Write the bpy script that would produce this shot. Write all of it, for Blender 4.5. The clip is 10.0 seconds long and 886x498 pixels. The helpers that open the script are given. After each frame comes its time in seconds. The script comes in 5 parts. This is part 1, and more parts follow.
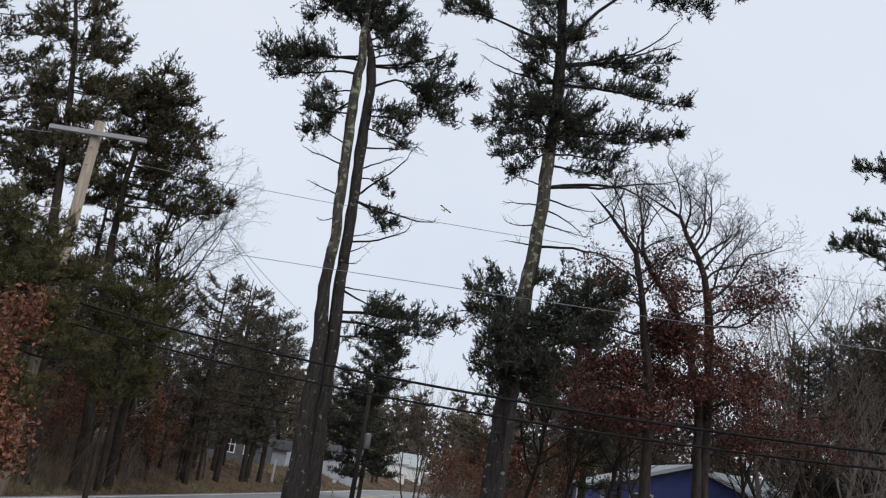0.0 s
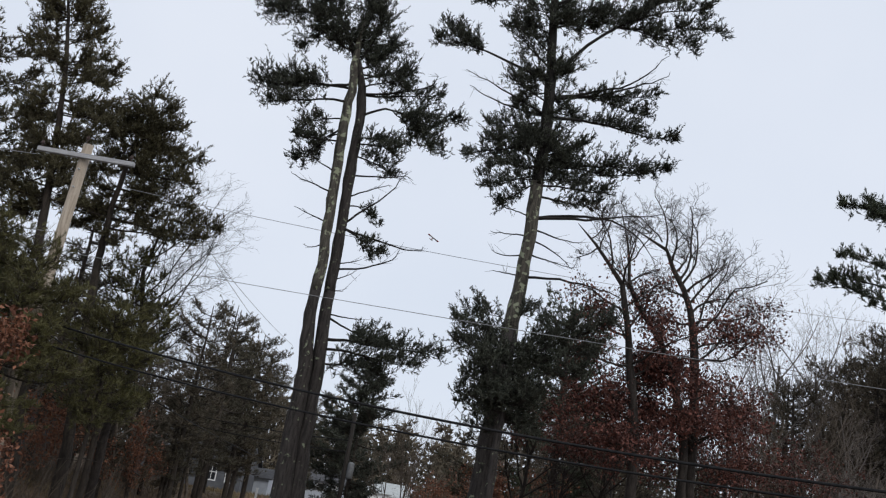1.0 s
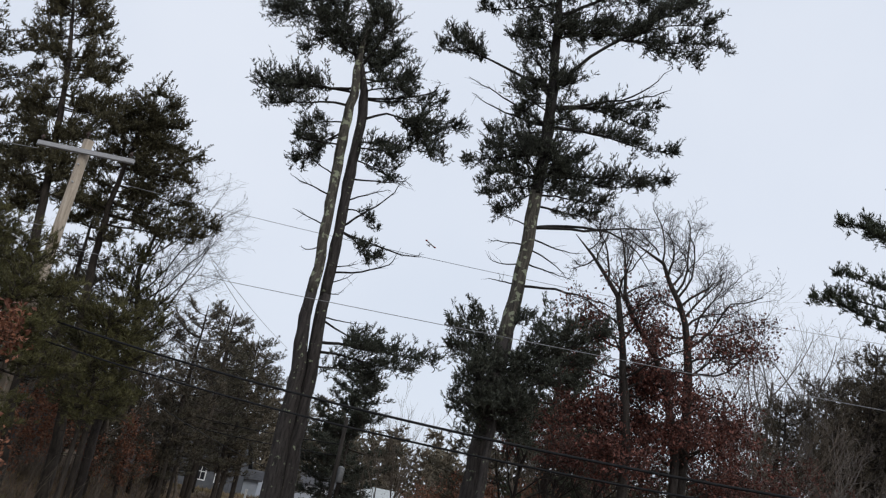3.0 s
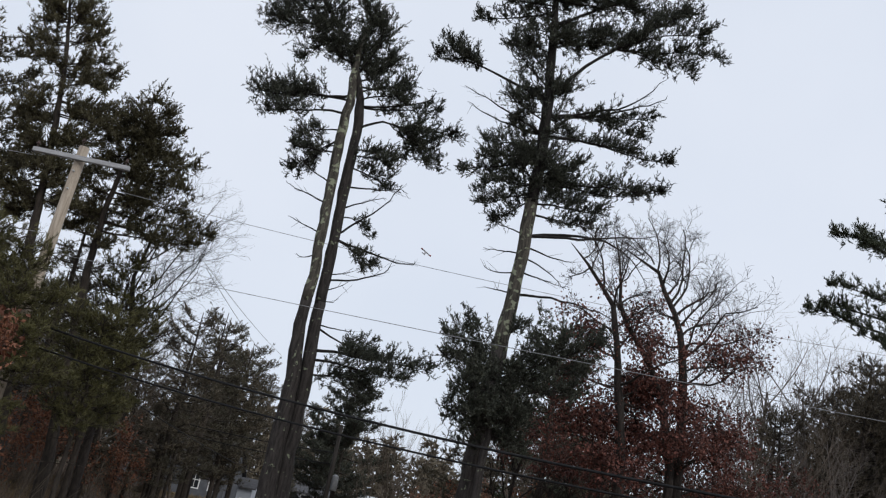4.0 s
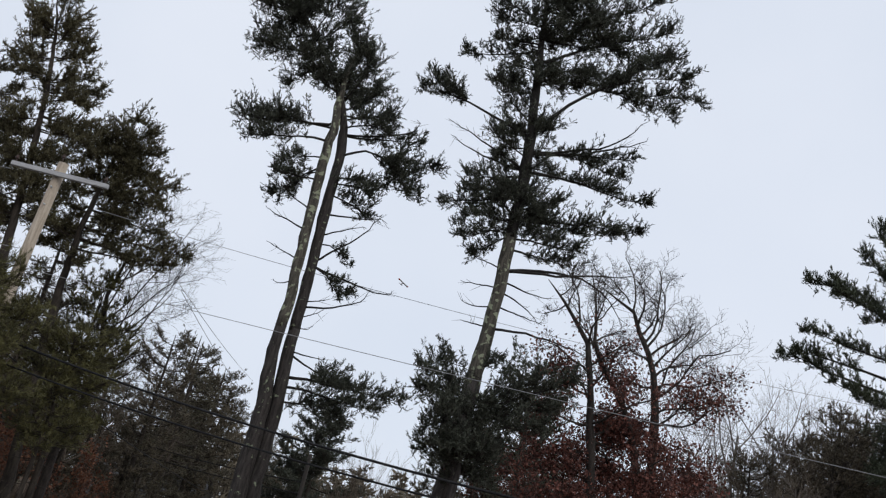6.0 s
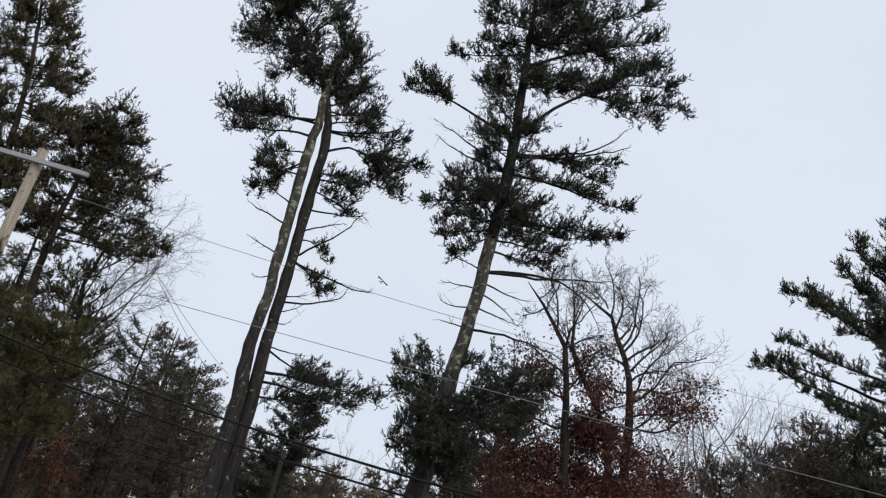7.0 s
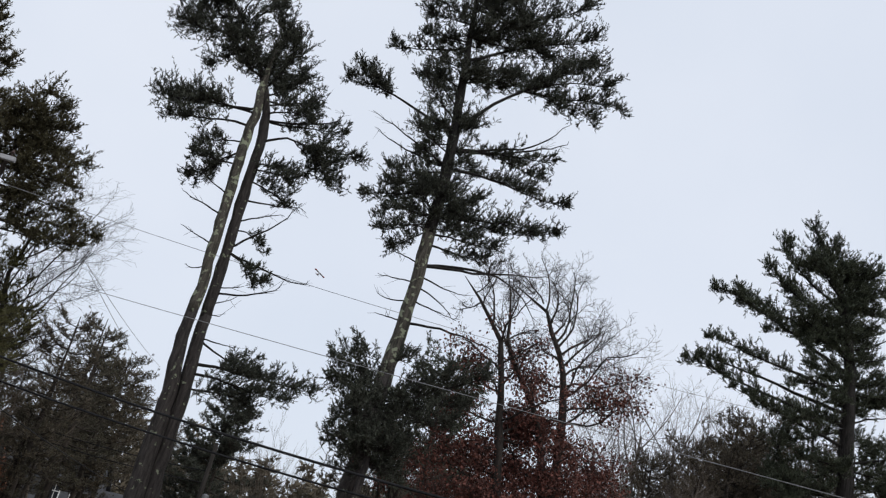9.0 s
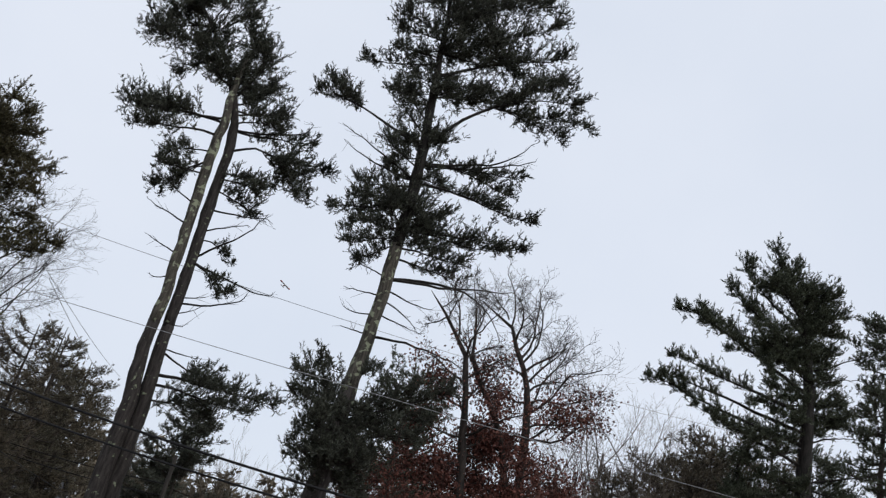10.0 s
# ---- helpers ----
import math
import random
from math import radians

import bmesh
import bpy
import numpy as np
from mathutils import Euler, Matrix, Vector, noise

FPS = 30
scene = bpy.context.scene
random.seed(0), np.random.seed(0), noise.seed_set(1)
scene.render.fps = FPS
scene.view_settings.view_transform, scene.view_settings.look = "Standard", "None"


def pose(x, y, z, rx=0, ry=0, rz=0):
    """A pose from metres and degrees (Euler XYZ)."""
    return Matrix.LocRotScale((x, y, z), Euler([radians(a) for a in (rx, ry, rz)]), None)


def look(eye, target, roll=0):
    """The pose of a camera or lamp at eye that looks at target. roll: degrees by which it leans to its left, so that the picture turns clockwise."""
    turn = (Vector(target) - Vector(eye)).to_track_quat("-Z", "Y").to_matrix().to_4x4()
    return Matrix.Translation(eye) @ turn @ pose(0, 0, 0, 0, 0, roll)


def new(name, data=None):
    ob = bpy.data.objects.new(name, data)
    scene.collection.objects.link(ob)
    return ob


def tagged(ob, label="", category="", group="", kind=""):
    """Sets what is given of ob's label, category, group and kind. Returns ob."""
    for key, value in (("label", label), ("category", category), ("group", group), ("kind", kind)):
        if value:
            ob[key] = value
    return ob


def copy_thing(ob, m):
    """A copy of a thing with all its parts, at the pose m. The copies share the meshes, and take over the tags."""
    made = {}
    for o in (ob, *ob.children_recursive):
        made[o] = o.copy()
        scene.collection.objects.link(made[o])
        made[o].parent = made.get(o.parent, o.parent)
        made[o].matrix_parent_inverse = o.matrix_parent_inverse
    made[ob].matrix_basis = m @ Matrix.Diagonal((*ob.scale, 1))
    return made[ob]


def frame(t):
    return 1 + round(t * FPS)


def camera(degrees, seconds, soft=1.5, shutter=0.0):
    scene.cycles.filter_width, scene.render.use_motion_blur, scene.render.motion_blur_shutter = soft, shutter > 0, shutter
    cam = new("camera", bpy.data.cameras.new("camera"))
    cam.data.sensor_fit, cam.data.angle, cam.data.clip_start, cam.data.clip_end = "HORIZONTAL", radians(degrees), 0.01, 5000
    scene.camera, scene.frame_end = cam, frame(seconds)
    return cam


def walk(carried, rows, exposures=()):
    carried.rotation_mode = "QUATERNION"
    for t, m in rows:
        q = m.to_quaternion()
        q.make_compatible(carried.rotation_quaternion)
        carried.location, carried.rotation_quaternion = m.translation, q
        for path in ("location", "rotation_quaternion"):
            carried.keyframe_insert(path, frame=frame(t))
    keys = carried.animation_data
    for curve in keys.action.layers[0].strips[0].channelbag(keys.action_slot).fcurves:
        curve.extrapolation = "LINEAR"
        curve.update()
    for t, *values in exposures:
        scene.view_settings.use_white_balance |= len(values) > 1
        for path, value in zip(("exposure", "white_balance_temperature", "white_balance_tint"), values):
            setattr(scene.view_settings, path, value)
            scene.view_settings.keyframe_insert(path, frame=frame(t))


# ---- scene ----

cam = camera(52.8, 10.0, soft=1.2, shutter=0.35)
EYE = 1.6
# seconds, yaw, pitch, roll of the hand-held camera, which turns where it stands
ROWS = [
    (0.0, 0.0, 14.2, 9.0), (0.5, 0.09, 15.1, 9.46), (1.0, -0.53, 16.17, 9.82), (1.5, 0.27, 15.87, 11.42),
    (2.0, -0.4, 16.32, 11.39), (2.5, -0.58, 16.52, 11.52), (4.0, -0.83, 17.19, 11.72), (4.5, -0.88, 17.78, 12.43),
    (5.0, -0.94, 18.41, 13.09), (5.5, -1.32, 19.14, 13.15), (7.0, -3.09, 19.77, 15.1), (7.5, -4.38, 19.57, 14.55),
    (8.0, -5.37, 19.71, 14.32), (8.5, -6.39, 19.94, 14.38), (9.0, -7.31, 20.39, 14.54), (9.5, -8.09, 20.81, 14.9),
    (10.0, -9.26, 21.82, 14.97),
]
walk(cam, [(t, pose(0, 0, EYE, 0, 0, yaw) @ pose(0, 0, 0, 90 + pitch) @ pose(0, 0, 0, 0, 0, roll)) for t, yaw, pitch, roll in ROWS])

# ---- light: an overcast winter sky ----
world = bpy.data.worlds.new("overcast")
scene.world = world
world.use_nodes = True
wn, wl = world.node_tree.nodes, world.node_tree.links
sky = wn.new("ShaderNodeTexSky")
sky.sky_type, sky.sun_disc, sky.sun_elevation, sky.sun_rotation = "NISHITA", False, radians(28), radians(215)
cloud = wn.new("ShaderNodeTexNoise")
cloud.inputs["Scale"].default_value, cloud.inputs["Detail"].default_value = 2.2, 4
ramp = wn.new("ShaderNodeValToRGB")
ramp.color_ramp.elements[0].position, ramp.color_ramp.elements[0].color = 0.3, (7.1, 7.75, 8.9, 1)
ramp.color_ramp.elements[1].position, ramp.color_ramp.elements[1].color = 0.7, (8.0, 8.5, 9.5, 1)
mix = wn.new("ShaderNodeMixRGB")
mix.inputs[0].default_value = 0.94
wl.new(cloud.outputs["Fac"], ramp.inputs["Fac"])
wl.new(sky.outputs["Color"], mix.inputs[1])
wl.new(ramp.outputs["Color"], mix.inputs[2])
wl.new(mix.outputs["Color"], wn["Background"].inputs["Color"])
wn["Background"].inputs["Strength"].default_value = 0.1
sun = new("sun", bpy.data.lights.new("sun", "SUN"))
sun.data.energy, sun.data.angle, sun.data.color = 1.1, radians(30), (1.0, 0.97, 0.92)
sun.matrix_world = look((0, 0, 40), (-14, 16, 24))

# ---- materials ----


def material(name, c1, c2, scale=6.0, rough=0.85, bump=0.3, stretch=(1, 1, 1), fine=8.0, island=0.0, spots=None):
    """Two-scale procedural surface: c1 to c2 by noise, fine grain in the relief, optional patches of a third colour."""
    m = bpy.data.materials.new(name)
    m.use_nodes = True
    n, l = m.node_tree.nodes, m.node_tree.links
    b = n["Principled BSDF"]
    b.inputs["Roughness"].default_value = rough
    b.inputs["Specular IOR Level"].default_value = 0.25
    tc, mp = n.new("ShaderNodeTexCoord"), n.new("ShaderNodeMapping")
    mp.inputs["Scale"].default_value = stretch
    l.new(tc.outputs["Object"], mp.inputs["Vector"])
    a, f = n.new("ShaderNodeTexNoise"), n.new("ShaderNodeTexNoise")
    a.inputs["Scale"].default_value, a.inputs["Detail"].default_value = scale, 5
    f.inputs["Scale"].default_value, f.inputs["Detail"].default_value = scale * fine, 3
    l.new(mp.outputs[0], a.inputs["Vector"]), l.new(mp.outputs[0], f.inputs["Vector"])
    r = n.new("ShaderNodeValToRGB")
    r.color_ramp.elements[0].position, r.color_ramp.elements[0].color = 0.32, (*c1, 1)
    r.color_ramp.elements[1].position, r.color_ramp.elements[1].color = 0.68, (*c2, 1)
    s = n.new("ShaderNodeMath")
    s.operation = "MULTIPLY_ADD"
    s.inputs[1].default_value = 0.4
    l.new(f.outputs["Fac"], s.inputs[0])
    sub = n.new("ShaderNodeMath")
    sub.operation = "MULTIPLY_ADD"
    sub.inputs[1].default_value, sub.inputs[2].default_value = 1.0, -0.2
    l.new(a.outputs["Fac"], sub.inputs[0]), l.new(sub.outputs[0], s.inputs[2])
    fac = s.outputs[0]
    if island:
        g, k = n.new("ShaderNodeNewGeometry"), n.new("ShaderNodeMath")
        k.operation, k.inputs[1].default_value = "MULTIPLY_ADD", island
        l.new(g.outputs["Random Per Island"], k.inputs[0])
        o = n.new("ShaderNodeMath")
        o.operation, o.inputs[1].default_value = "ADD", -island / 2
        l.new(fac, o.inputs[0]), l.new(o.outputs[0], k.inputs[2])
        fac = k.outputs[0]
    l.new(fac, r.inputs["Fac"])
    col = r.outputs["Color"]
    if spots:
        colour, size, amount = spots
        v, t, x = n.new("ShaderNodeTexNoise"), n.new("ShaderNodeValToRGB"), n.new("ShaderNodeMixRGB")
        v.inputs["Scale"].default_value, v.inputs["Detail"].default_value = size, 4
        l.new(tc.outputs["Object"], v.inputs["Vector"])
        t.color_ramp.elements[0].position, t.color_ramp.elements[1].position = amount, amount + 0.05
        l.new(v.outputs["Fac"], t.inputs["Fac"]), l.new(t.outputs["Color"], x.inputs[0]), l.new(col, x.inputs[1])
        x.inputs[2].default_value = (*colour, 1)
        col = x.outputs[0]
    l.new(col, b.inputs["Base Color"])
    if bump:
        p = n.new("ShaderNodeBump")
        p.inputs["Strength"].default_value, p.inputs["Distance"].default_value = bump, 0.03
        l.new(s.outputs[0], p.inputs["Height"]), l.new(p.outputs[0], b.inputs["Normal"])
    return m


BARK_PINE = material("pine_bark", (0.019, 0.0165, 0.0155), (0.058, 0.05, 0.046), 6, bump=1.0, stretch=(2.6, 2.6, 0.4), spots=((0.2, 0.22, 0.15), 6.0, 0.64))
BARK_LICHEN = material("lichen_bark", (0.03, 0.027, 0.023), (0.12, 0.108, 0.088), 6, bump=1.0, stretch=(2.6, 2.6, 0.4), spots=((0.27, 0.29, 0.2), 5.0, 0.56))
# pine bark with the gloom against the bright sky put into its colour
BARK_SHADED = material("shaded_crown_bark", (0.011, 0.01, 0.009), (0.034, 0.03, 0.027), 6, bump=1.0, stretch=(2.6, 2.6, 0.4))
BARK_DARK = material("dark_brown_bark", (0.022, 0.018, 0.015), (0.06, 0.048, 0.038), 5, bump=0.8, stretch=(2.2, 2.2, 0.5))
BARK_OAK = material("dark_oak_bark", (0.019, 0.016, 0.014), (0.052, 0.042, 0.036), 7, bump=0.8, stretch=(2, 2, 0.5))
BARK_GREY = material("grey_bark", (0.072, 0.057, 0.044), (0.18, 0.146, 0.115), 7, bump=0.5, stretch=(2, 2, 0.6))
TWIG_PALE = material("pale_twig_bark", (0.13, 0.11, 0.1), (0.24, 0.21, 0.19), 7, bump=0.2, stretch=(2, 2, 0.6))
NEEDLE = material("pine_needles", (0.027, 0.031, 0.024), (0.084, 0.09, 0.066), 1.6, rough=0.6, bump=0, island=0.5)
NEEDLE_OLIVE = material("olive_pine_needles", (0.05, 0.045, 0.025), (0.138, 0.122, 0.066), 0.9, rough=0.6, bump=0, island=0.5)
NEEDLE_GREEN = material("fresh_pine_needles", (0.034, 0.042, 0.027), (0.102, 0.116, 0.074), 1.6, rough=0.6, bump=0, island=0.5)
NEEDLE_YOUNG = material("yellow_green_pine_needles", (0.05, 0.047, 0.021), (0.14, 0.13, 0.052), 1.2, rough=0.6, bump=0, island=0.5)
NEEDLE_DULL = material("dull_pine_needles", (0.05, 0.046, 0.032), (0.135, 0.12, 0.082), 1.0, rough=0.7, bump=0, island=0.5)
NEEDLE_BROWN = material("brownish_pine_needles", (0.066, 0.056, 0.039), (0.16, 0.132, 0.092), 1.0, rough=0.7, bump=0, island=0.5)
LEAF_RED = material("dry_oak_leaves", (0.062, 0.026, 0.021), (0.17, 0.067, 0.051), 1.5, rough=0.7, bump=0, island=0.6)
LEAF_ORANGE = material("rust_oak_leaves", (0.1, 0.04, 0.024), (0.26, 0.115, 0.066), 1.5, rough=0.7, bump=0, island=0.6)
POLE_WOOD = material("weathered_pole_wood", (0.26, 0.21, 0.16), (0.42, 0.36, 0.29), 4, bump=0.5, stretch=(4, 4, 0.3))
METAL_DULL = material("dull_grey_metal", (0.13, 0.135, 0.14), (0.2, 0.205, 0.21), 9, rough=0.6, bump=0.05)
POLE_DARK = material("creosoted_pole_wood", (0.018, 0.015, 0.013), (0.045, 0.039, 0.034), 4, bump=0.4, stretch=(4, 4, 0.3))
ARM_WOOD = material("grey_crossarm_wood", (0.3, 0.3, 0.31), (0.45, 0.45, 0.46), 5, bump=0.4, stretch=(0.3, 4, 4))
METAL = material("galvanised_metal", (0.42, 0.43, 0.44), (0.55, 0.56, 0.57), 9, rough=0.45, bump=0.05)
RUBBER = material("black_cable_sheath", (0.008, 0.008, 0.009), (0.02, 0.02, 0.021), 9, rough=0.85, bump=0.05)
WIRE = material("grey_wire", (0.2, 0.2, 0.21), (0.32, 0.32, 0.33), 9, rough=0.5, bump=0)
PORCELAIN = material("brown_porcelain", (0.05, 0.03, 0.025), (0.09, 0.06, 0.05), 9, rough=0.3, bump=0)
ASPHALT = material("grey_asphalt", (0.22, 0.22, 0.225), (0.31, 0.31, 0.315), 0.6, bump=0.2, fine=40)
LITTER = material("leaf_litter_and_grass", (0.055, 0.034, 0.022), (0.145, 0.094, 0.058), 0.5, bump=0.6, fine=14, spots=((0.12, 0.13, 0.06), 0.12, 0.58))
WHITE = material("white_paint", (0.7, 0.7, 0.69), (0.8, 0.8, 0.79), 3, rough=0.6, bump=0.05)
SIDING_BLUE = material("blue_siding", (0.085, 0.115, 0.32), (0.115, 0.15, 0.39), 2, rough=0.6, bump=0.05)
SIDING_GREY = material("dark_grey_siding", (0.085, 0.09, 0.1), (0.12, 0.125, 0.135), 2, rough=0.7, bump=0.05)
SIDING_LIGHT = material("pale_grey_siding", (0.42, 0.45, 0.5), (0.52, 0.55, 0.6), 2, rough=0.7, bump=0.05)
SHINGLE_PALE = material("pale_roof_shingles", (0.34, 0.36, 0.36), (0.48, 0.5, 0.49), 3, rough=0.9, bump=0.4)
SHINGLE_DARK = material("dark_roof_shingles", (0.06, 0.06, 0.065), (0.1, 0.1, 0.105), 3, rough=0.9, bump=0.4)
PANE = material("window_glass", (0.02, 0.022, 0.025), (0.04, 0.043, 0.047), 1, rough=0.05, bump=0)
DRY_GRASS = material("dry_grass", (0.12, 0.085, 0.045), (0.26, 0.2, 0.11), 1.0, bump=0, island=0.5)
YELLOW = material("yellow_paint", (0.6, 0.42, 0.04), (0.7, 0.5, 0.06), 3, rough=0.6, bump=0.05)
RED = material("red_paint", (0.45, 0.05, 0.04), (0.55, 0.08, 0.06), 3, rough=0.5, bump=0)

# ---- mesh tools ----


class Soup:
    """Gathers triangles and makes them one mesh."""

    def __init__(self):
        self.v, self.f, self.n = [], [], 0

    def add(self, v, f):
        self.v.append(np.asarray(v, dtype=np.float32).reshape(-1, 3))
        self.f.append(np.asarray(f, dtype=np.int32).reshape(-1, 3) + self.n)
        self.n += len(self.v[-1])

    def tube(self, pts, radii, sides=8, rough=0.0, rng=None):
        pts, radii = np.asarray(pts, float), np.asarray(radii, float)
        n = len(pts)
        d = np.gradient(pts, axis=0)
        d /= np.linalg.norm(d, axis=1)[:, None] + 1e-9
        ref = np.array([0.31, 0.95, 0.05]) if abs(d[0, 2]) > 0.6 else np.array([0.0, 0.0, 1.0])
        a = np.cross(d, ref)
        a /= np.linalg.norm(a, axis=1)[:, None] + 1e-9
        b = np.cross(d, a)
        th = np.arange(sides) * 2 * np.pi / sides
        r = radii[:, None] * np.ones(sides)
        if rough and rng is not None:
            r = r * (1 + rough * rng.uniform(-1, 1, (n, sides)))
        ring = pts[:, None] + r[..., None] * (np.cos(th)[None, :, None] * a[:, None] + np.sin(th)[None, :, None] * b[:, None])
        i, j = np.meshgrid(np.arange(n - 1), np.arange(sides), indexing="ij")
        k = (j + 1) % sides
        p, q, s, t = i * sides + j, i * sides + k, (i + 1) * sides + k, (i + 1) * sides + j
        f = np.concatenate([np.stack([p, q, s], -1).reshape(-1, 3), np.stack([p, s, t], -1).reshape(-1, 3)])
        cap = [[(n - 1) * sides, (n - 1) * sides + m, (n - 1) * sides + m + 1] for m in range(1, sides - 1)]
        cap += [[0, m + 1, m] for m in range(1, sides - 1)]
        self.add(ring.reshape(-1, 3), np.concatenate([f, np.array(cap)]))

    def sticks(self, p0, p1, r0, r1):
        """Many straight three-sided tapered twigs at once."""
        p0, p1 = np.asarray(p0, float).reshape(-1, 3), np.asarray(p1, float).reshape(-1, 3)
        m = len(p0)
        if not m:
            return
        r0, r1 = np.broadcast_to(r0, m), np.broadcast_to(r1, m)
        d = p1 - p0
        d /= np.linalg.norm(d, axis=1)[:, None] + 1e-9
        a = np.cross(d, np.where(np.abs(d[:, 2:3]) > 0.8, [[1.0, 0, 0]], [[0, 0, 1.0]]))
        a /= np.linalg.norm(a, axis=1)[:, None] + 1e-9
        b = np.cross(d, a)
        v = []
        for p, r in ((p0, r0), (p1, r1)):
            for th in (0, 2.0944, 4.1888):
                v.append(p + r[:, None] * (math.cos(th) * a + math.sin(th) * b))
        v = np.stack(v, 1)
        f = np.array([[0, 1, 4], [0, 4, 3], [1, 2, 5], [1, 5, 4], [2, 0, 3], [2, 3, 5]])
        self.add(v, (np.arange(m)[:, None, None] * 6 + f[None]).reshape(-1, 3))

    def tufts(self, p, d, size, count, rng, width=0.0065, open_=1.0):
        """Brushes of needles: count blades round each direction d."""
        p, d = np.asarray(p, float), np.asarray(d, float)
        m = len(p)
        if not m:
            return
        p, d = np.repeat(p, count, 0), np.repeat(d, count, 0)
        w = rng.normal(size=(m * count, 3))
        w -= d * np.sum(w * d, 1)[:, None]
        w /= np.linalg.norm(w, axis=1)[:, None] + 1e-9
        th = rng.uniform(0.15, 1.15, m * count)[:, None] * open_
        e = d * np.cos(th) + w * np.sin(th)
        ln = size * rng.uniform(0.65, 1.25, m * count)[:, None]
        s = np.cross(e, rng.normal(size=(m * count, 3)))
        s /= np.linalg.norm(s, axis=1)[:, None] + 1e-9
        o = p - d * (rng.uniform(0, 0.6, m * count)[:, None] * size)
        wd = width * rng.uniform(0.7, 1.4, m * count)[:, None]
        v = np.stack([o - s * wd, o + s * wd, o + e * ln], 1)
        self.add(v, np.arange(m * count * 3).reshape(-1, 3))

    def leaves(self, p, size, rng):
        """Folded oak-like leaves, two triangles and a crease each."""
        m = len(p)
        if not m:
            return
        a, b = rng.normal(size=(m, 3)), rng.normal(size=(m, 3))
        a[:, 2] -= 0.5
        a /= np.linalg.norm(a, axis=1)[:, None]
        b -= a * np.sum(a * b, 1)[:, None]
        b /= np.linalg.norm(b, axis=1)[:, None]
        c = np.cross(a, b)
        s = (size * rng.uniform(0.6, 1.3, m))[:, None]
        v = np.stack([p, p + a * s * 0.5 + b * s * 0.33 + c * s * 0.12, p + a * s, p + a * s * 0.5 - b * s * 0.33 + c * s * 0.12], 1)
        self.add(v, (np.arange(m)[:, None, None] * 4 + np.array([[0, 1, 2], [0, 2, 3]])[None]).reshape(-1, 3))

    def mesh(self, name, mat, smooth=False):
        me = bpy.data.meshes.new(name)
        v, f = np.concatenate(self.v), np.concatenate(self.f)
        me.vertices.add(len(v)), me.loops.add(len(f) * 3), me.polygons.add(len(f))
        me.vertices.foreach_set("co", v.ravel())
        me.loops.foreach_set("vertex_index", f.ravel())
        me.polygons.foreach_set("loop_start", np.arange(len(f), dtype=np.int32) * 3)
        me.polygons.foreach_set("use_smooth", np.full(len(f), smooth))
        me.update(calc_edges=True)
        me.materials.append(mat)
        return me


def soup_part(name, soup, mat, parent, label="", kind="", smooth=False):
    ob = new(name, soup.mesh(name, mat, smooth))
    ob.parent = parent
    return tagged(ob, label, kind=kind)


def part(name, bm, mat, parent, label=""):
    me = bpy.data.meshes.new(name)
    bm.to_mesh(me)
    bm.free()
    me.materials.append(mat)
    ob = new(name, me)
    ob.parent = parent
    return tagged(ob, label)


def thing(name, at, label, category, group="", turn=0.0):
    ob = new(name)
    ob.matrix_basis = pose(*at, 0, 0, turn)
    return tagged(ob, label, category, group)


def box(bm, x0, x1, y0, y1, z0, z1, bevel=0.0):
    r = bmesh.ops.create_cube(bm, size=1)
    vs = r["verts"]
    for v in vs:
        v.co = Vector(((x0 + x1) / 2 + v.co.x * (x1 - x0), (y0 + y1) / 2 + v.co.y * (y1 - y0), (z0 + z1) / 2 + v.co.z * (z1 - z0)))
    if bevel:
        es = list({e for v in vs for e in v.link_edges})
        bmesh.ops.bevel(bm, geom=es, offset=bevel, segments=2, affect="EDGES")
    return bm


def boxed(*a, **k):
    return box(bmesh.new(), *a, **k)


# ---- ground and road ----


def edge_x(y):
    y = min(max(y, -40.0), 262.0)
    return -14.5 + 0.135 * y - 0.00025 * y * y + 0.004 * max(0.0, y - 90) ** 2


def ease(u):
    u = min(max(u, 0.0), 1.0)
    return u * u * (3 - 2 * u)


ROAD_W, ROAD_Z = 6.6, -0.78


def land(x, y):
    s = x - edge_x(y)
    if s < ROAD_W / 2:
        h = 1.1 * ease((-s - 0.6) / 5.5)
    else:
        h = 0.78 * ease((s - ROAD_W - 0.6) / 7.0)
    off = min(1.0, max(0.0, max(-s, s - ROAD_W) / 4))
    h += 0.6 * off * ease((y - 88) / 30)
    return ROAD_Z - 0.04 + h + off * 0.12 * noise.noise(Vector((x * 0.25, y * 0.25, 0)))


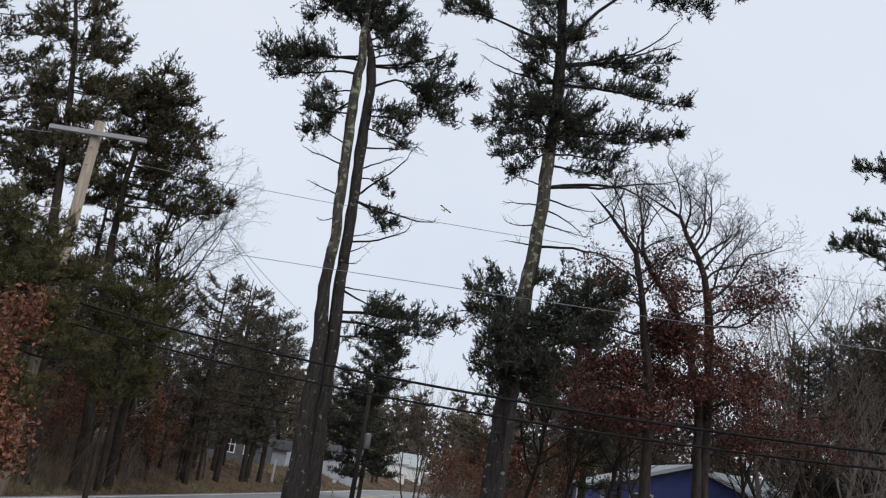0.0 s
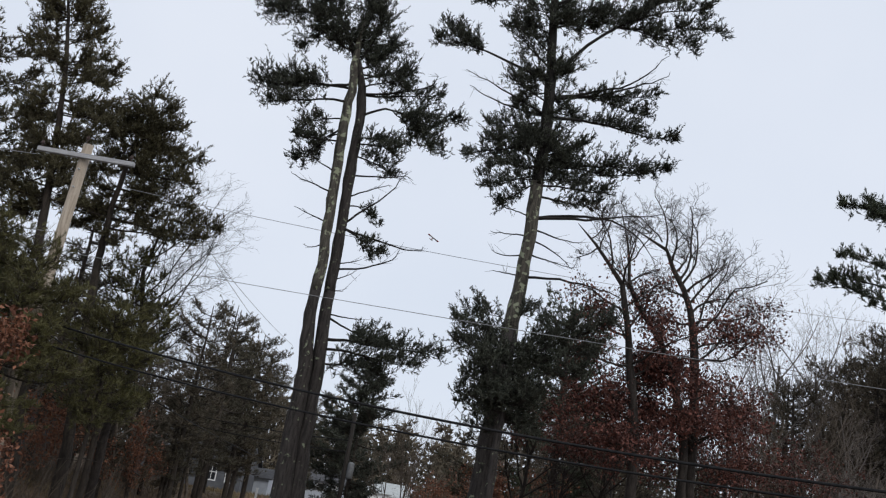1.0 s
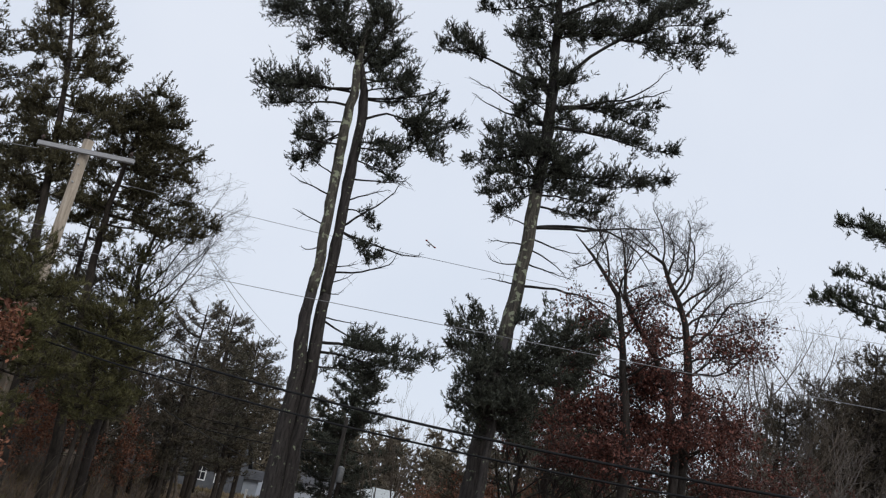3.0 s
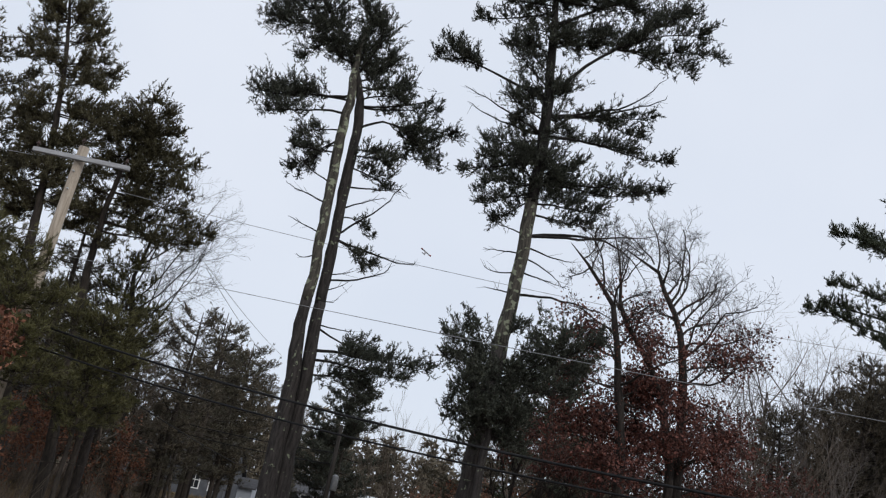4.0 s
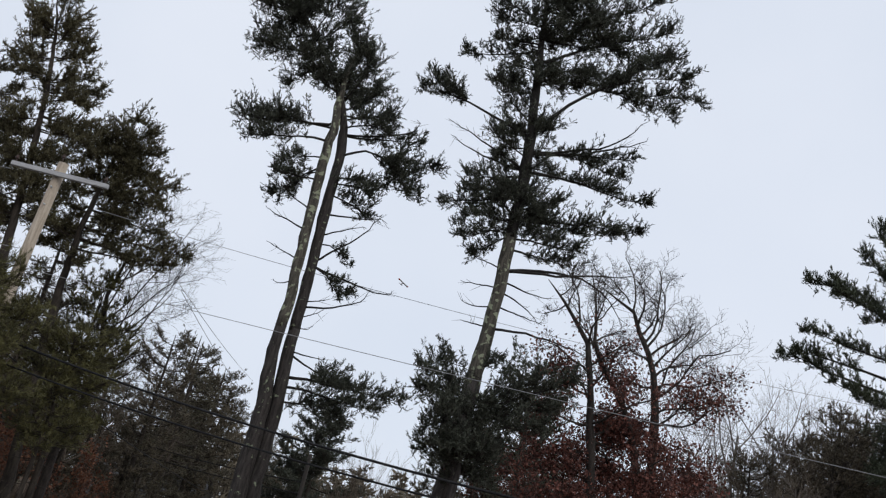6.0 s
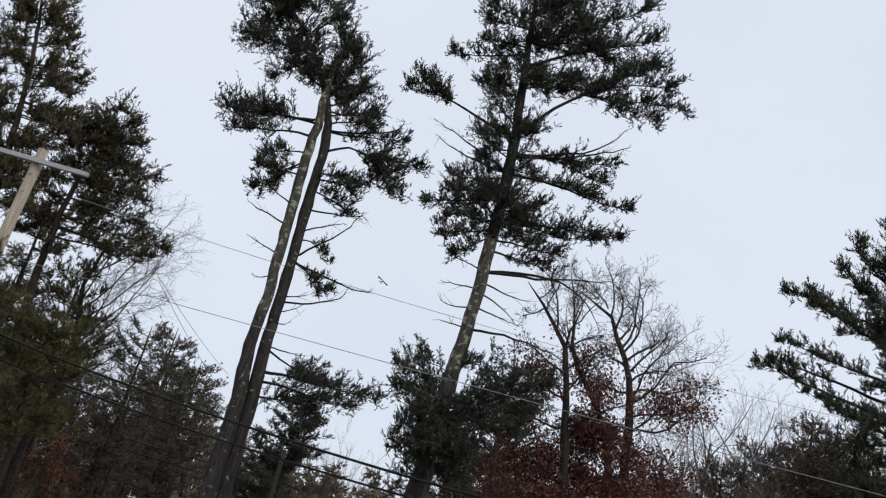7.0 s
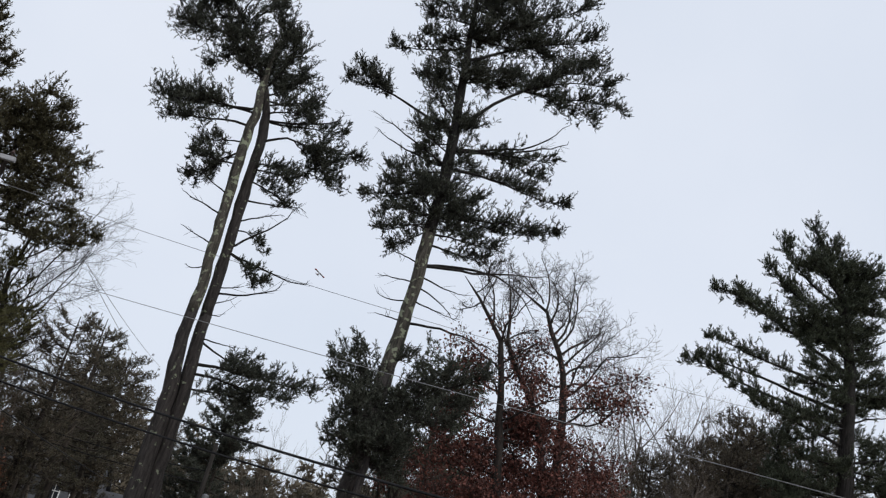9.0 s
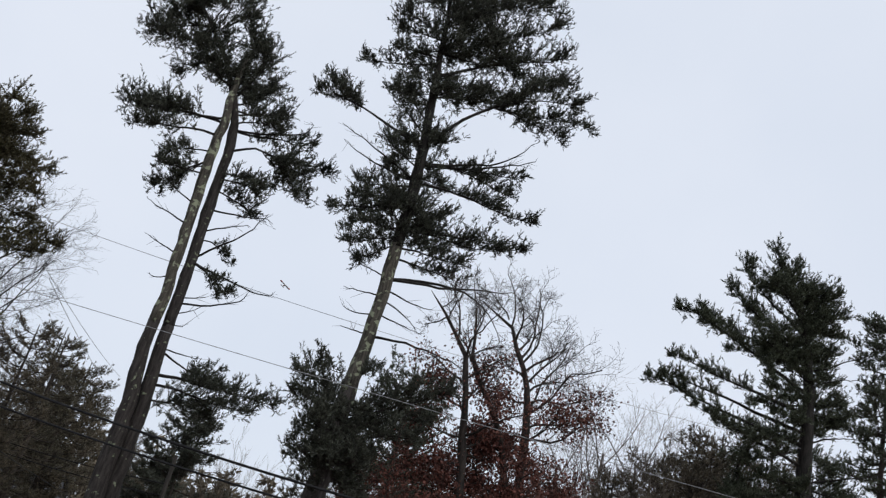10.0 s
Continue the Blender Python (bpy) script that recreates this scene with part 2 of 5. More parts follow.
def ground():
    xs = np.concatenate([np.linspace(-2500, -70, 14), np.linspace(-60, 60, 121), np.linspace(70, 2500, 14)])
    ys = np.concatenate([np.linspace(-2500, -50, 10), np.linspace(-40, 120, 129), np.linspace(128, 3000, 22)])
    v = [(x, y, land(x, y)) for y in ys for x in xs]
    w = len(xs)
    f = [(j * w + i, j * w + i + 1, (j + 1) * w + i + 1, (j + 1) * w + i) for j in range(len(ys) - 1) for i in range(w - 1)]
    me = bpy.data.meshes.new("ground")
    me.from_pydata(v, [], f)
    me.materials.append(LITTER)
    tagged(new("ground", me), "brown winter ground of leaf litter and dull grass", "ground", kind="structure")
    me = bpy.data.meshes.new("road")
    ys = np.linspace(-40, 260, 121)
    v = [(edge_x(y) + o, y, ROAD_Z - (0.09 if abs(o - ROAD_W / 2) > ROAD_W / 2 else 0) + 0.05 * (1 - abs(2 * o / ROAD_W - 1))) for y in ys for o in (-0.02, 0, ROAD_W / 2, ROAD_W, ROAD_W + 0.02)]
    f = [(j * 5 + i, j * 5 + i + 1, j * 5 + i + 6, j * 5 + i + 5) for j in range(120) for i in range(4)]
    me.from_pydata(v, [], f)
    me.materials.append(ASPHALT)
    tagged(new("road", me), "grey two-lane asphalt road curving away", "road", kind="structure")

    for name, off, mat, label in (("road_line", 0.35, WHITE, "worn white edge line"), ("road_line", ROAD_W - 0.35, WHITE, "worn white edge line"), ("road_line", ROAD_W / 2, YELLOW, "worn yellow centre line")):
        me = bpy.data.meshes.new(name)
        v = [(edge_x(y) + off + o, y, ROAD_Z + 0.05 * (1 - abs(2 * (off + o) / ROAD_W - 1)) + 0.004) for y in ys for o in (-0.07, 0.07)]
        me.from_pydata(v, [], [(2 * j, 2 * j + 1, 2 * j + 3, 2 * j + 2) for j in range(120)])
        me.materials.append(mat)
        tagged(new(name, me), label + " along the road", "road line", kind="structure")


ground()

# ---- trees ----


def trunk_at(path, z):
    zs = [p[1] for p in path]
    return np.array([np.interp(z, zs, [p[0] for p in path]), np.interp(z, zs, [p[2] for p in path]), z]), np.interp(z, zs, [p[3] for p in path])


def stem(soup, path, rng, sides=12, step=0.4):
    z0, z1 = path[0][1], path[-1][1]
    zs = np.linspace(z0, z1, max(4, int((z1 - z0) / step)))
    pts, rad = [], []
    for z in zs:
        p, r = trunk_at(path, z)
        k = 0.0 if z in (z0, z1) else 1.0
        pts.append(p + rng.normal(size=3) * 0.012 * k), rad.append(r * (1 + 0.04 * k * rng.normal()))
    soup.tube(pts, rad, sides, 0.05, rng)


def limb_curve(p0, p1, rng, sag=0.12, n=9):
    p0, p1 = np.asarray(p0, float), np.asarray(p1, float)
    s = np.linspace(0, 1, n)[:, None]
    ln = np.linalg.norm(p1 - p0)
    c = p0 + (p1 - p0) * s
    c[:, 2] -= (sag * ln * np.sin(np.pi * s[:, 0]))
    c[1:] += np.cumsum(rng.normal(size=(n - 1, 3)), 0) * 0.012 * ln
    return c


def unit(v):
    return v / (np.linalg.norm(v, axis=-1, keepdims=True) + 1e-9)


def spray(wood, green, c, spread, rng, count, per=8, size=0.1, blades=8, begin=0.3, width=0.006, thick=0.008, up=0.3, tufts=2, leaf=0.22, lift=0.55):
    """Branchlets, upright shoots and needle brushes along the limb curve c."""
    n = len(c)
    s = begin + (1 - begin) * rng.uniform(0, 1, count) ** 0.85
    s[: max(1, count // 10)] = 0.999
    i = np.clip((s * (n - 1)).astype(int), 0, n - 2)
    fr = (s * (n - 1) - i)[:, None]
    p = c[i] * (1 - fr) + c[i + 1] * fr
    d = unit(c[i + 1] - c[i])
    side = unit(np.cross(d, [0, 0, 1.0]))
    sg = rng.choice([-1.0, 1.0], count)[:, None]
    e = unit(d * rng.uniform(0.1, 0.9, (count, 1)) + side * sg * rng.uniform(0.2, 1.0, (count, 1)) + np.array([0, 0, 1.0]) * rng.uniform(-0.55, 1.0, (count, 1)) * up * 1.6)
    ln = (spread * rng.uniform(0.4, 1.1, count) * (1.2 - 0.5 * s))[:, None]
    mid = p + e * ln * 0.5 + rng.normal(size=(count, 3)) * 0.06 * ln
    q = p + e * ln + np.array([0, 0, 0.12]) * ln
    wood.sticks(p, mid, thick, thick * 0.7)
    wood.sticks(mid, q, thick * 0.7, thick * 0.35)
    v = rng.uniform(0.1, 1.0, (count, per))[..., None]
    o = np.where(v < 0.5, p[:, None] + (mid - p)[:, None] * v * 2, mid[:, None] + (q - mid)[:, None] * (v * 2 - 1)).reshape(-1, 3)
    g = unit(np.repeat(e, per, 0) * 0.6 + rng.normal(size=(count * per, 3)) * 0.5 + np.array([0, 0, lift]))
    sl = rng.uniform(0.3, 1.15, (count * per, 1)) * leaf
    wood.tufts(o, g, leaf, 1, rng, thick * 0.4, 0.2)
    for k in range(tufts):
        green.tufts(o + g * sl * (0.4 + 0.6 * (k + 1) / tufts), unit(g + rng.normal(size=g.shape) * 0.25), size, blades, rng, width, 0.85)


def bend(p0, via, p1, rng, n=11):
    """A limb that leaves p0 towards via and ends at p1, a little crooked."""
    s = np.linspace(0, 1, n)[:, None]
    c = (1 - s) ** 2 * p0 + 2 * s * (1 - s) * via + s * s * p1
    c[1:-1] += np.cumsum(rng.normal(size=(n - 2, 3)), 0) * 0.008 * np.linalg.norm(p1 - p0)
    return c


def plumes(wood, green, c, begin, spread, rng, density=1.0, per=10, size=0.085, blades=4, width=0.0105, rise=0.6):
    """Flat fans of branchlets along the outer part of the limb c, each crowded with short upright needle brushes."""
    n = len(c)
    run = np.sum(np.linalg.norm(np.diff(c, axis=0), axis=1)) * (1 - begin)
    spread = 1.42 * spread
    count = int(density * (9 + 17 * run) * (0.06 + 1.36 * spread))
    s = begin + (1 - begin) * rng.uniform(0, 1, count) ** 0.8
    s[: max(2, count // 9)] = 0.999
    i = np.clip((s * (n - 1)).astype(int), 0, n - 2)
    fr = (s * (n - 1) - i)[:, None]
    p = c[i] * (1 - fr) + c[i + 1] * fr
    d = unit(c[i + 1] - c[i])
    side = unit(np.cross(d, [0, 0, 1.0]))
    e = unit(d * rng.uniform(0.1, 1.0, (count, 1)) + side * rng.uniform(-1, 1, (count, 1)) + np.array([0, 0, 1.0]) * rng.uniform(-0.45, 0.95, (count, 1)))
    taper = 0.55 + 0.75 * np.sin(np.pi * np.clip((s - begin) / (1.001 - begin) * 0.8 + 0.1, 0, 1))
    ln = (spread * rng.uniform(0.35, 1.1, count) * taper)[:, None]
    q = p + e * ln + np.array([0, 0, 0.16]) * ln
    mid = (p + q) / 2 + rng.normal(size=(count, 3)) * 0.07 * ln - np.array([0, 0, 0.05]) * ln
    wood.sticks(p, mid, 0.009, 0.006)
    wood.sticks(mid, q, 0.006, 0.003)
    v = rng.uniform(0.12, 1.0, (count, per))[..., None]
    o = np.where(v < 0.5, p[:, None] + (mid - p)[:, None] * v * 2, mid[:, None] + (q - mid)[:, None] * (v * 2 - 1)).reshape(-1, 3)
    g = unit(np.repeat(e, per, 0) * 0.5 + rng.normal(size=(count * per, 3)) * 0.5 + np.array([0, 0, rise]))
    leaf = 0.2
    wood.tufts(o, g, leaf, 1, rng, 0.0035, 0.15)
    sl = rng.uniform(0.25, 1.2, (count * per, 1)) * leaf
    for k in (0.35, 0.7, 1.0):
        green.tufts(o + g * sl * k, unit(g + rng.normal(size=g.shape) * 0.2), size, blades, rng, width, 0.75)


def pine(name, at, trunks, limbs, dead, label, needles, bark, seed, density=1.0, group="pines", limb_bark=None, fill=(), split=(), deep=0.4, **kw):
    """A white pine. trunks: paths of (x, z, y, radius) from the foot; limbs: (trunk, z, bend x, bend z, tip x, tip z, spread, bare share); dead: the same without the last two."""
    rng = np.random.default_rng(seed)
    tree = thing(name, at, label, "pine tree", group)
    low = -at[2]
    trunks = [[(x, z + low, y, r) for x, z, y, r in path] for path in trunks]
    limbs = list(limbs)
    for z0, z1, reach, count in fill:
        for _ in range(count):
            z, k = rng.uniform(z0, z1), len(trunks) - 1
            x, r = trunk_at(trunks[k], z + low)[0][0], rng.uniform(-1, 1) * reach
            limbs.append((k, z, x + 0.5 * r, z + 0.1, x + r, z + rng.uniform(0.0, 0.7), 0.55, 0.1))
    for k, path in enumerate(trunks):
        cuts = [path[0][1]] + [z + low for z, _ in split] + [path[-1][1]]
        mats = [BARK_PINE] + [m for _, m in split] if split else [bark[k % len(bark)]]
        if split and k:
            mats = [BARK_PINE] + [bark[k % len(bark)]] * len(split)
        for name_, mat, a, b in zip(("trunk", "upper_trunk", "top_trunk"), mats, cuts, cuts[1:]):
            a = max(path[0][1], a - 0.1)
            s = Soup()
            ends = [(*trunk_at(path, z)[0][[0, 2, 1]], trunk_at(path, z)[1]) for z in (a, b)]
            stem(s, [ends[0]] + [q for q in path if a < q[1] < b] + [ends[1]], rng)
            soup_part(name_, s, mat, tree, smooth=True)
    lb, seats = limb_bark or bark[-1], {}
    for k, z, vx, vz, x1, z1, spread, begin in limbs:
        p0, r = trunk_at(trunks[k], z + low)
        reach = abs(x1 - p0[0]) + 0.5
        dy = rng.uniform(-1, 1) * deep * min(reach, 2.5) * (1.6 if reach < 1.6 else 1.0)
        p1 = np.array([x1, p0[1] + dy, z1 + low])
        via = np.array([vx, p0[1] + 0.5 * dy, vz + low - 0.1])
        p1 = p1 + (via - p1) * min(0.4, 0.38 * spread / max(np.linalg.norm(p1 - via), 0.5)) - np.array([0, 0, 0.24])
        slim = 1.0
        if (k, z) in seats:  # a fork of the limb that sits here already
            near = seats[(k, z)]
            p0 = near[4 if begin < 0.55 else 5]
            via, begin, slim = (p0 + p1) / 2 + 0.35 * (near[7] - (p0 + p1) / 2), max(0.1, begin - 0.4), 0.5
        c = bend(p0, via, p1, rng)
        seats.setdefault((k, z), c)
        ln = np.linalg.norm(p1 - p0)
        w, g = Soup(), Soup()
        w.tube(c, np.linspace(slim * min(0.5 * r, 0.014 + 0.012 * ln), 0.009, len(c)), 6)
        plumes(w, g, c, begin, spread, rng, density, **kw)
        b = soup_part("branch", w, lb, tree)
        soup_part("needles", g, needles, b, kind="stuff")
    for k, z, vx, vz, x1, z1 in dead:
        p0, r = trunk_at(trunks[k], z + low)
        dy = rng.uniform(-0.4, 0.4) * abs(x1 - p0[0])
        p1 = np.array([x1, p0[1] + dy, z1 + low])
        c = bend(p0, 2 * np.array([vx, p0[1] + 0.5 * dy, vz + low]) - (p0 + p1) / 2, p1, rng, 12)
        ln = np.linalg.norm(p1 - p0)
        w = Soup()
        w.tube(c, np.linspace(0.017 + 0.009 * ln, 0.008, len(c)), 5)
        for _ in range(int(2 + 2.6 * ln)):
            j = rng.integers(4, len(c) - 1)
            e = unit(c[j + 1] - c[j]) + rng.normal(size=3) * 0.6
            w.sticks(c[j], c[j] + e * rng.uniform(0.1, 0.38), 0.008, 0.003)
        soup_part("branch", w, lb, tree, "bare dead branch")
    return tree


def whorled(height, base, reach, seed, droop=-0.1, step=0.55, top=0.35, lean=0.0, spread=0.75):
    """Limbs of an ordinary pine: whorls of four or five, longest a third of the way up the crown."""
    rng = np.random.default_rng(seed)
    out, z = [], base
    while z < height - 0.3:
        u = (z - base) / (height - base)
        ln = reach * (0.55 + 0.9 * u if u < 0.35 else (0.87 + (top - 0.87) * (u - 0.35) / 0.65))
        for k in range(4):
            a = rng.uniform(0, 2 * np.pi)
            r = ln * rng.uniform(0.55, 1.12)
            out.append((z + rng.uniform(-0.2, 0.2), a, r, r * (droop + 0.55 * u + rng.uniform(-0.1, 0.15)), spread * (0.6 + 0.4 * r / reach)))
        z += step * rng.uniform(0.8, 1.25)
    return out


def wild_pine(name, at, height, base, reach, label, needles, bark, seed, radius=0.2, density=1.0, size=0.16, blades=6, width=0.016, group="pines", bend=0.0, **kw):
    """A pine in the wood behind: trunk, branches, one crown."""
    rng = np.random.default_rng(seed)
    tree = thing(name, at, label, "pine tree", group)
    path = [(0, -0.3, 0, radius), (bend * 0.3, height * 0.5, 0.1, radius * 0.75), (bend, height, 0, 0.02)]
    t, w, g = Soup(), Soup(), Soup()
    stem(t, path, rng, 9, 0.7)
    for z, a, r, rise, sp in whorled(height, base, reach, seed + 1, **kw):
        p0, r0 = trunk_at(path, min(z, height - 0.05))
        p1 = p0 + np.array([math.cos(a) * r, math.sin(a) * r, rise])
        c = limb_curve(p0, p1, rng, 0.1, 7)
        w.tube(c, np.linspace(min(0.5 * r0 + 0.005, 0.015 + 0.014 * r), 0.01, len(c)), 4)
        spray(w, g, c, sp * 1.4, rng, int(density * (4 + 5 * r)), per=5, size=size, blades=blades, width=width, begin=0.2, tufts=2, leaf=0.28, thick=0.012)
    if base > 3:
        for _ in range(int(base * 2)):
            p0, r0 = trunk_at(path, rng.uniform(2, base))
            a = rng.uniform(0, 6.28)
            e = np.array([math.cos(a), math.sin(a), rng.uniform(-0.2, 0.3)])
            w.sticks(p0, p0 + e * rng.uniform(0.4, 1.6), 0.018, 0.006)
    soup_part("trunk", t, bark, tree, smooth=True)
    soup_part("twig_work", w, bark, tree, kind="stuff")
    soup_part("crown", g, needles, tree, kind="stuff")
    return tree


def branching(woods, p, d, length, radius, level, rng, tips, kids=(5, 5, 4, 3), wander=0.16, lift=0.10, ratio=0.58, first=0.3, angle=0.8, thin=0.55):
    """One bare limb and, down to twigs, those that grow from it."""
    n = 6 if level < 2 else 4
    pts, q, e = [p], p, d / np.linalg.norm(d)
    for _ in range(n):
        e = e + rng.normal(size=3) * wander + np.array([0, 0, lift])
        e /= np.linalg.norm(e)
        q = q + e * length / n
        pts.append(q)
    pts = np.array(pts)
    rad = np.linspace(radius, radius * 0.35, n + 1)
    if level == 1:
        woods.append(Soup())
    wood = woods[0] if level == 0 else woods[-1]
    if level < 2:
        wood.tube(pts, rad, 8 if level == 0 else 5)
    else:
        wood.sticks(pts[:-1], pts[1:], rad[:-1], rad[1:])
    tips.append((pts, level))
    if level >= len(kids):
        return
    for k in range(kids[level]):
        s = first + (1 - first) * (k + rng.uniform(0.2, 0.9)) / kids[level]
        i = min(int(s * n), n - 1)
        o = pts[i] + (pts[i + 1] - pts[i]) * (s * n - i)
        dd = pts[i + 1] - pts[i]
        dd /= np.linalg.norm(dd)
        w = rng.normal(size=3)
        w -= dd * (w @ dd)
        w /= np.linalg.norm(w)
        th = angle * rng.uniform(0.6, 1.25)
        branching(woods, o, dd * math.cos(th) + w * math.sin(th), length * ratio * rng.uniform(0.7, 1.2) * (1.15 - 0.45 * s), max(rad[i] * thin, 0.005), level + 1, rng, tips, kids, wander, lift, ratio, 0.2, angle, thin)


def bare_tree(name, at, height, radius, label, seed, bark=None, kids=(6, 6, 5, 3), lean=(0, 0), group="bare trees", leaf=None, leaf_band=(0, 99), leaf_n=0, leaf_size=0.11, category="bare tree", angle=0.75, first=0.35, stems=1, ratio=0.58, lift=0.10, wander=0.09, thin=0.55, fade=0.0):
    rng = np.random.default_rng(seed)
    tree = thing(name, at, label, category, group)
    w, tips = [Soup()], []
    for k in range(stems):
        d = np.array([lean[0], lean[1], 1.0]) + (rng.normal(size=3) * np.array([0.25, 0.25, 0]) if stems > 1 else 0)
        branching(w, np.array([0.12 * k, 0.1 * (k % 2), -0.3]), d, height * (0.82 if stems == 1 else rng.uniform(0.7, 1)), radius, 0, rng, tips, kids, wander, lift, ratio, first, angle, thin)
    for k, part_ in enumerate(w):
        soup_part("branch" if k else "trunk", part_, bark or BARK_GREY, tree)
    if leaf:
        g = Soup()
        pool = [q for pts, level in tips if level >= 2 for q in pts if leaf_band[0] < q[2] < leaf_band[1]]
        if pool:
            pool = np.array(pool)
            if fade:
                pool = pool[rng.uniform(size=len(pool)) < 1 - fade * (pool[:, 2] - leaf_band[0]) / (leaf_band[1] - leaf_band[0])]
            hubs = pool[rng.integers(0, len(pool), max(1, leaf_n // 7))]
            p = np.repeat(hubs, 7, 0)
            g.leaves(p + rng.normal(size=p.shape) * 0.11, leaf_size, rng)
            soup_part("crown", g, leaf, tree, "dry leaves still hanging", kind="stuff")
    return tree


def on_land(x, y):
    return (x, y, land(x, y))


# twin-trunked pine: the lighter trunk ends in a broken top, the darker one carries the crown
TWIN = [
    [(0.08, -1.3, 0, 0.44), (0.03, 0.9, 0, 0.34), (-0.02, 3.0, 0, 0.239), (-0.04, 5.0, 0, 0.224), (-0.22, 6.5, 0, 0.196), (-0.21, 7.4, 0, 0.168), (-0.17, 8.3, 0, 0.164), (-0.26, 9.3, 0, 0.164), (-0.33, 11.2, 0, 0.177), (-0.45, 13.2, 0, 0.161), (-0.39, 14.3, 0, 0.146), (-0.51, 15.3, 0, 0.127), (-0.51, 16.3, 0, 0.07), (-0.47, 16.8, 0, 0.03)],
    [(0.51, -1.3, 0.25, 0.4), (0.43, 0.9, 0.25, 0.31), (0.35, 3.0, 0.25, 0.221), (0.34, 5.1, 0.25, 0.206), (0.19, 6.6, 0.25, 0.187), (0.20, 7.5, 0.25, 0.178), (0.17, 8.5, 0.25, 0.173), (0.14, 9.4, 0.25, 0.168), (0.07, 11.3, 0.25, 0.177), (0.03, 13.4, 0.25, 0.161), (-0.15, 14.6, 0.25, 0.149), (-0.50, 15.6, 0.25, 0.11), (-1.04, 16.5, 0.25, 0.09), (-1.85, 17.6, 0.25, 0.065), (-2.78, 18.6, 0.25, 0.04), (-3.59, 19.6, 0.25, 0.02)],
]
TWIN_LEFT = [
    (0, 14.5, -1.5, 14.3, -3.5, 14.1, .7, .25), (0, 13.8, -1.5, 13.7, -2.9, 13.2, .5, .3), (0, 14.3, -1.9, 14.4, -3.0, 14.5, .6, .3), (0, 14.3, -1.3, 14.2, -2.4, 14.3, .6, .2),
    (0, 12.9, -1.3, 12.5, -1.9, 11.9, .45, .3), (0, 13.2, -1.3, 13.3, -1.8, 13.1, .4, .3), (0, 12.4, -1.2, 12.3, -1.9, 12.4, .45, .25), (0, 12.7, -1.1, 12.7, -1.3, 12.2, .45, .2),
]
TWIN_RIGHT = [
    (1, 13.5, 1.3, 14.5, 2.5, 12.8, .46, .5), (1, 13.5, 1.4, 14.6, 2.9, 13.3, .42, .5), (1, 13.5, 1.3, 14.4, 3.3, 14.5, .4, .55), (1, 14.3, 1.1, 14.6, 2.6, 15.1, .4, .25),
    (1, 13.5, 1.3, 14.3, 1.9, 13.1, .4, .6), (1, 13.5, 1.7, 14.3, 2.6, 13.5, .46, .5), (1, 12.5, 0.7, 12.6, 1.5, 12.5, .55, .1), (1, 12.1, 0.9, 12.1, 1.4, 12.1, .5, .1),
    (1, 12.7, 0.7, 13.0, 1.5, 13.0, .3, .3), (1, 14.5, 0.6, 14.9, 1.5, 14.8, .55, .1), (1, 14.8, 0.7, 15.4, 1.4, 15.7, .65, .1),
]
TWIN_CROWN = [
    (1, 15.1, 0.3, 15.9, 0.8, 16.6, .7, .1), (1, 15.4, 0.1, 16.5, 0.1, 17.5, .75, .1), (1, 15.6, -0.4, 16.9, -0.6, 18.3, .8, .1), (1, 16.1, -0.5, 17.2, -0.2, 18.0, .6, .1),
    (1, 16.8, -2.0, 16.3, -2.5, 16.0, .5, .15), (1, 17.2, -2.6, 17.0, -3.5, 17.1, .8, .1), (1, 17.7, -3.0, 17.8, -4.0, 17.6, .8, .1), (1, 18.1, -3.4, 18.4, -4.1, 18.6, .75, .1),
    (1, 18.6, -3.5, 19.0, -4.1, 19.4, .7, .1), (1, 17.2, -1.1, 18.0, -0.8, 18.9, .8, .1), (1, 17.8, -1.6, 18.8, -1.3, 19.7, .8, .1),
]
TWIN_LOW = [
    (1, 18.3, -2.1, 19.3, -2.0, 20.3, .75, .1), (1, 18.8, -3.0, 19.7, -3.1, 20.4, .6, .1), (1, 6.7, 1.1, 6.6, 2.4, 6.4, .5, .45), (1, 6.0, 2.0, 6.2, 4.0, 6.4, .45, .2),
    (1, 5.7, 1.7, 5.8, 3.3, 5.9, .45, .1), (1, 5.2, 1.3, 5.4, 2.4, 5.5, .5, .1), (1, 6.0, 1.1, 6.2, 1.6, 6.3, .5, .2), (1, 9.6, 0.9, 9.5, 1.3, 8.9, .3, .35),
    (1, 9.6, 1.2, 9.6, 1.6, 9.1, .25, .4), (1, 10.3, 0.6, 10.8, 1.3, 10.3, .25, .35),
]
TWIN_DEAD = [
    (0, 10.64, -1.2, 10.91, -1.8, 11.17), (0, 9.63, -0.9, 9.78, -1.4, 9.94), (0, 8.96, -0.6, 8.81, -0.9, 8.89), (0, 11.35, -1.0, 11.61, -1.5, 11.86), (1, 11.41, 1.2, 11.54, 2.1, 11.68),
    (1, 10.61, 0.9, 10.92, 1.5, 11.23), (1, 9.72, 1.2, 10.69, 1.9, 11.67), (1, 9.63, 2.0, 9.40, 2.8, 9.61), (1, 8.23, 1.7, 8.70, 2.1, 9.20), (1, 8.42, 0.7, 8.52, 1.0, 8.62),
    (1, 7.88, 0.6, 8.08, 0.9, 8.29), (1, 7.54, 0.5, 7.58, 0.6, 7.62), (1, 6.80, 0.9, 6.74, 1.3, 6.68), (1, 14.99, 1.0, 15.48, 1.6, 16.31), (1, 14.29, 1.8, 14.79, 2.2, 15.22),
]
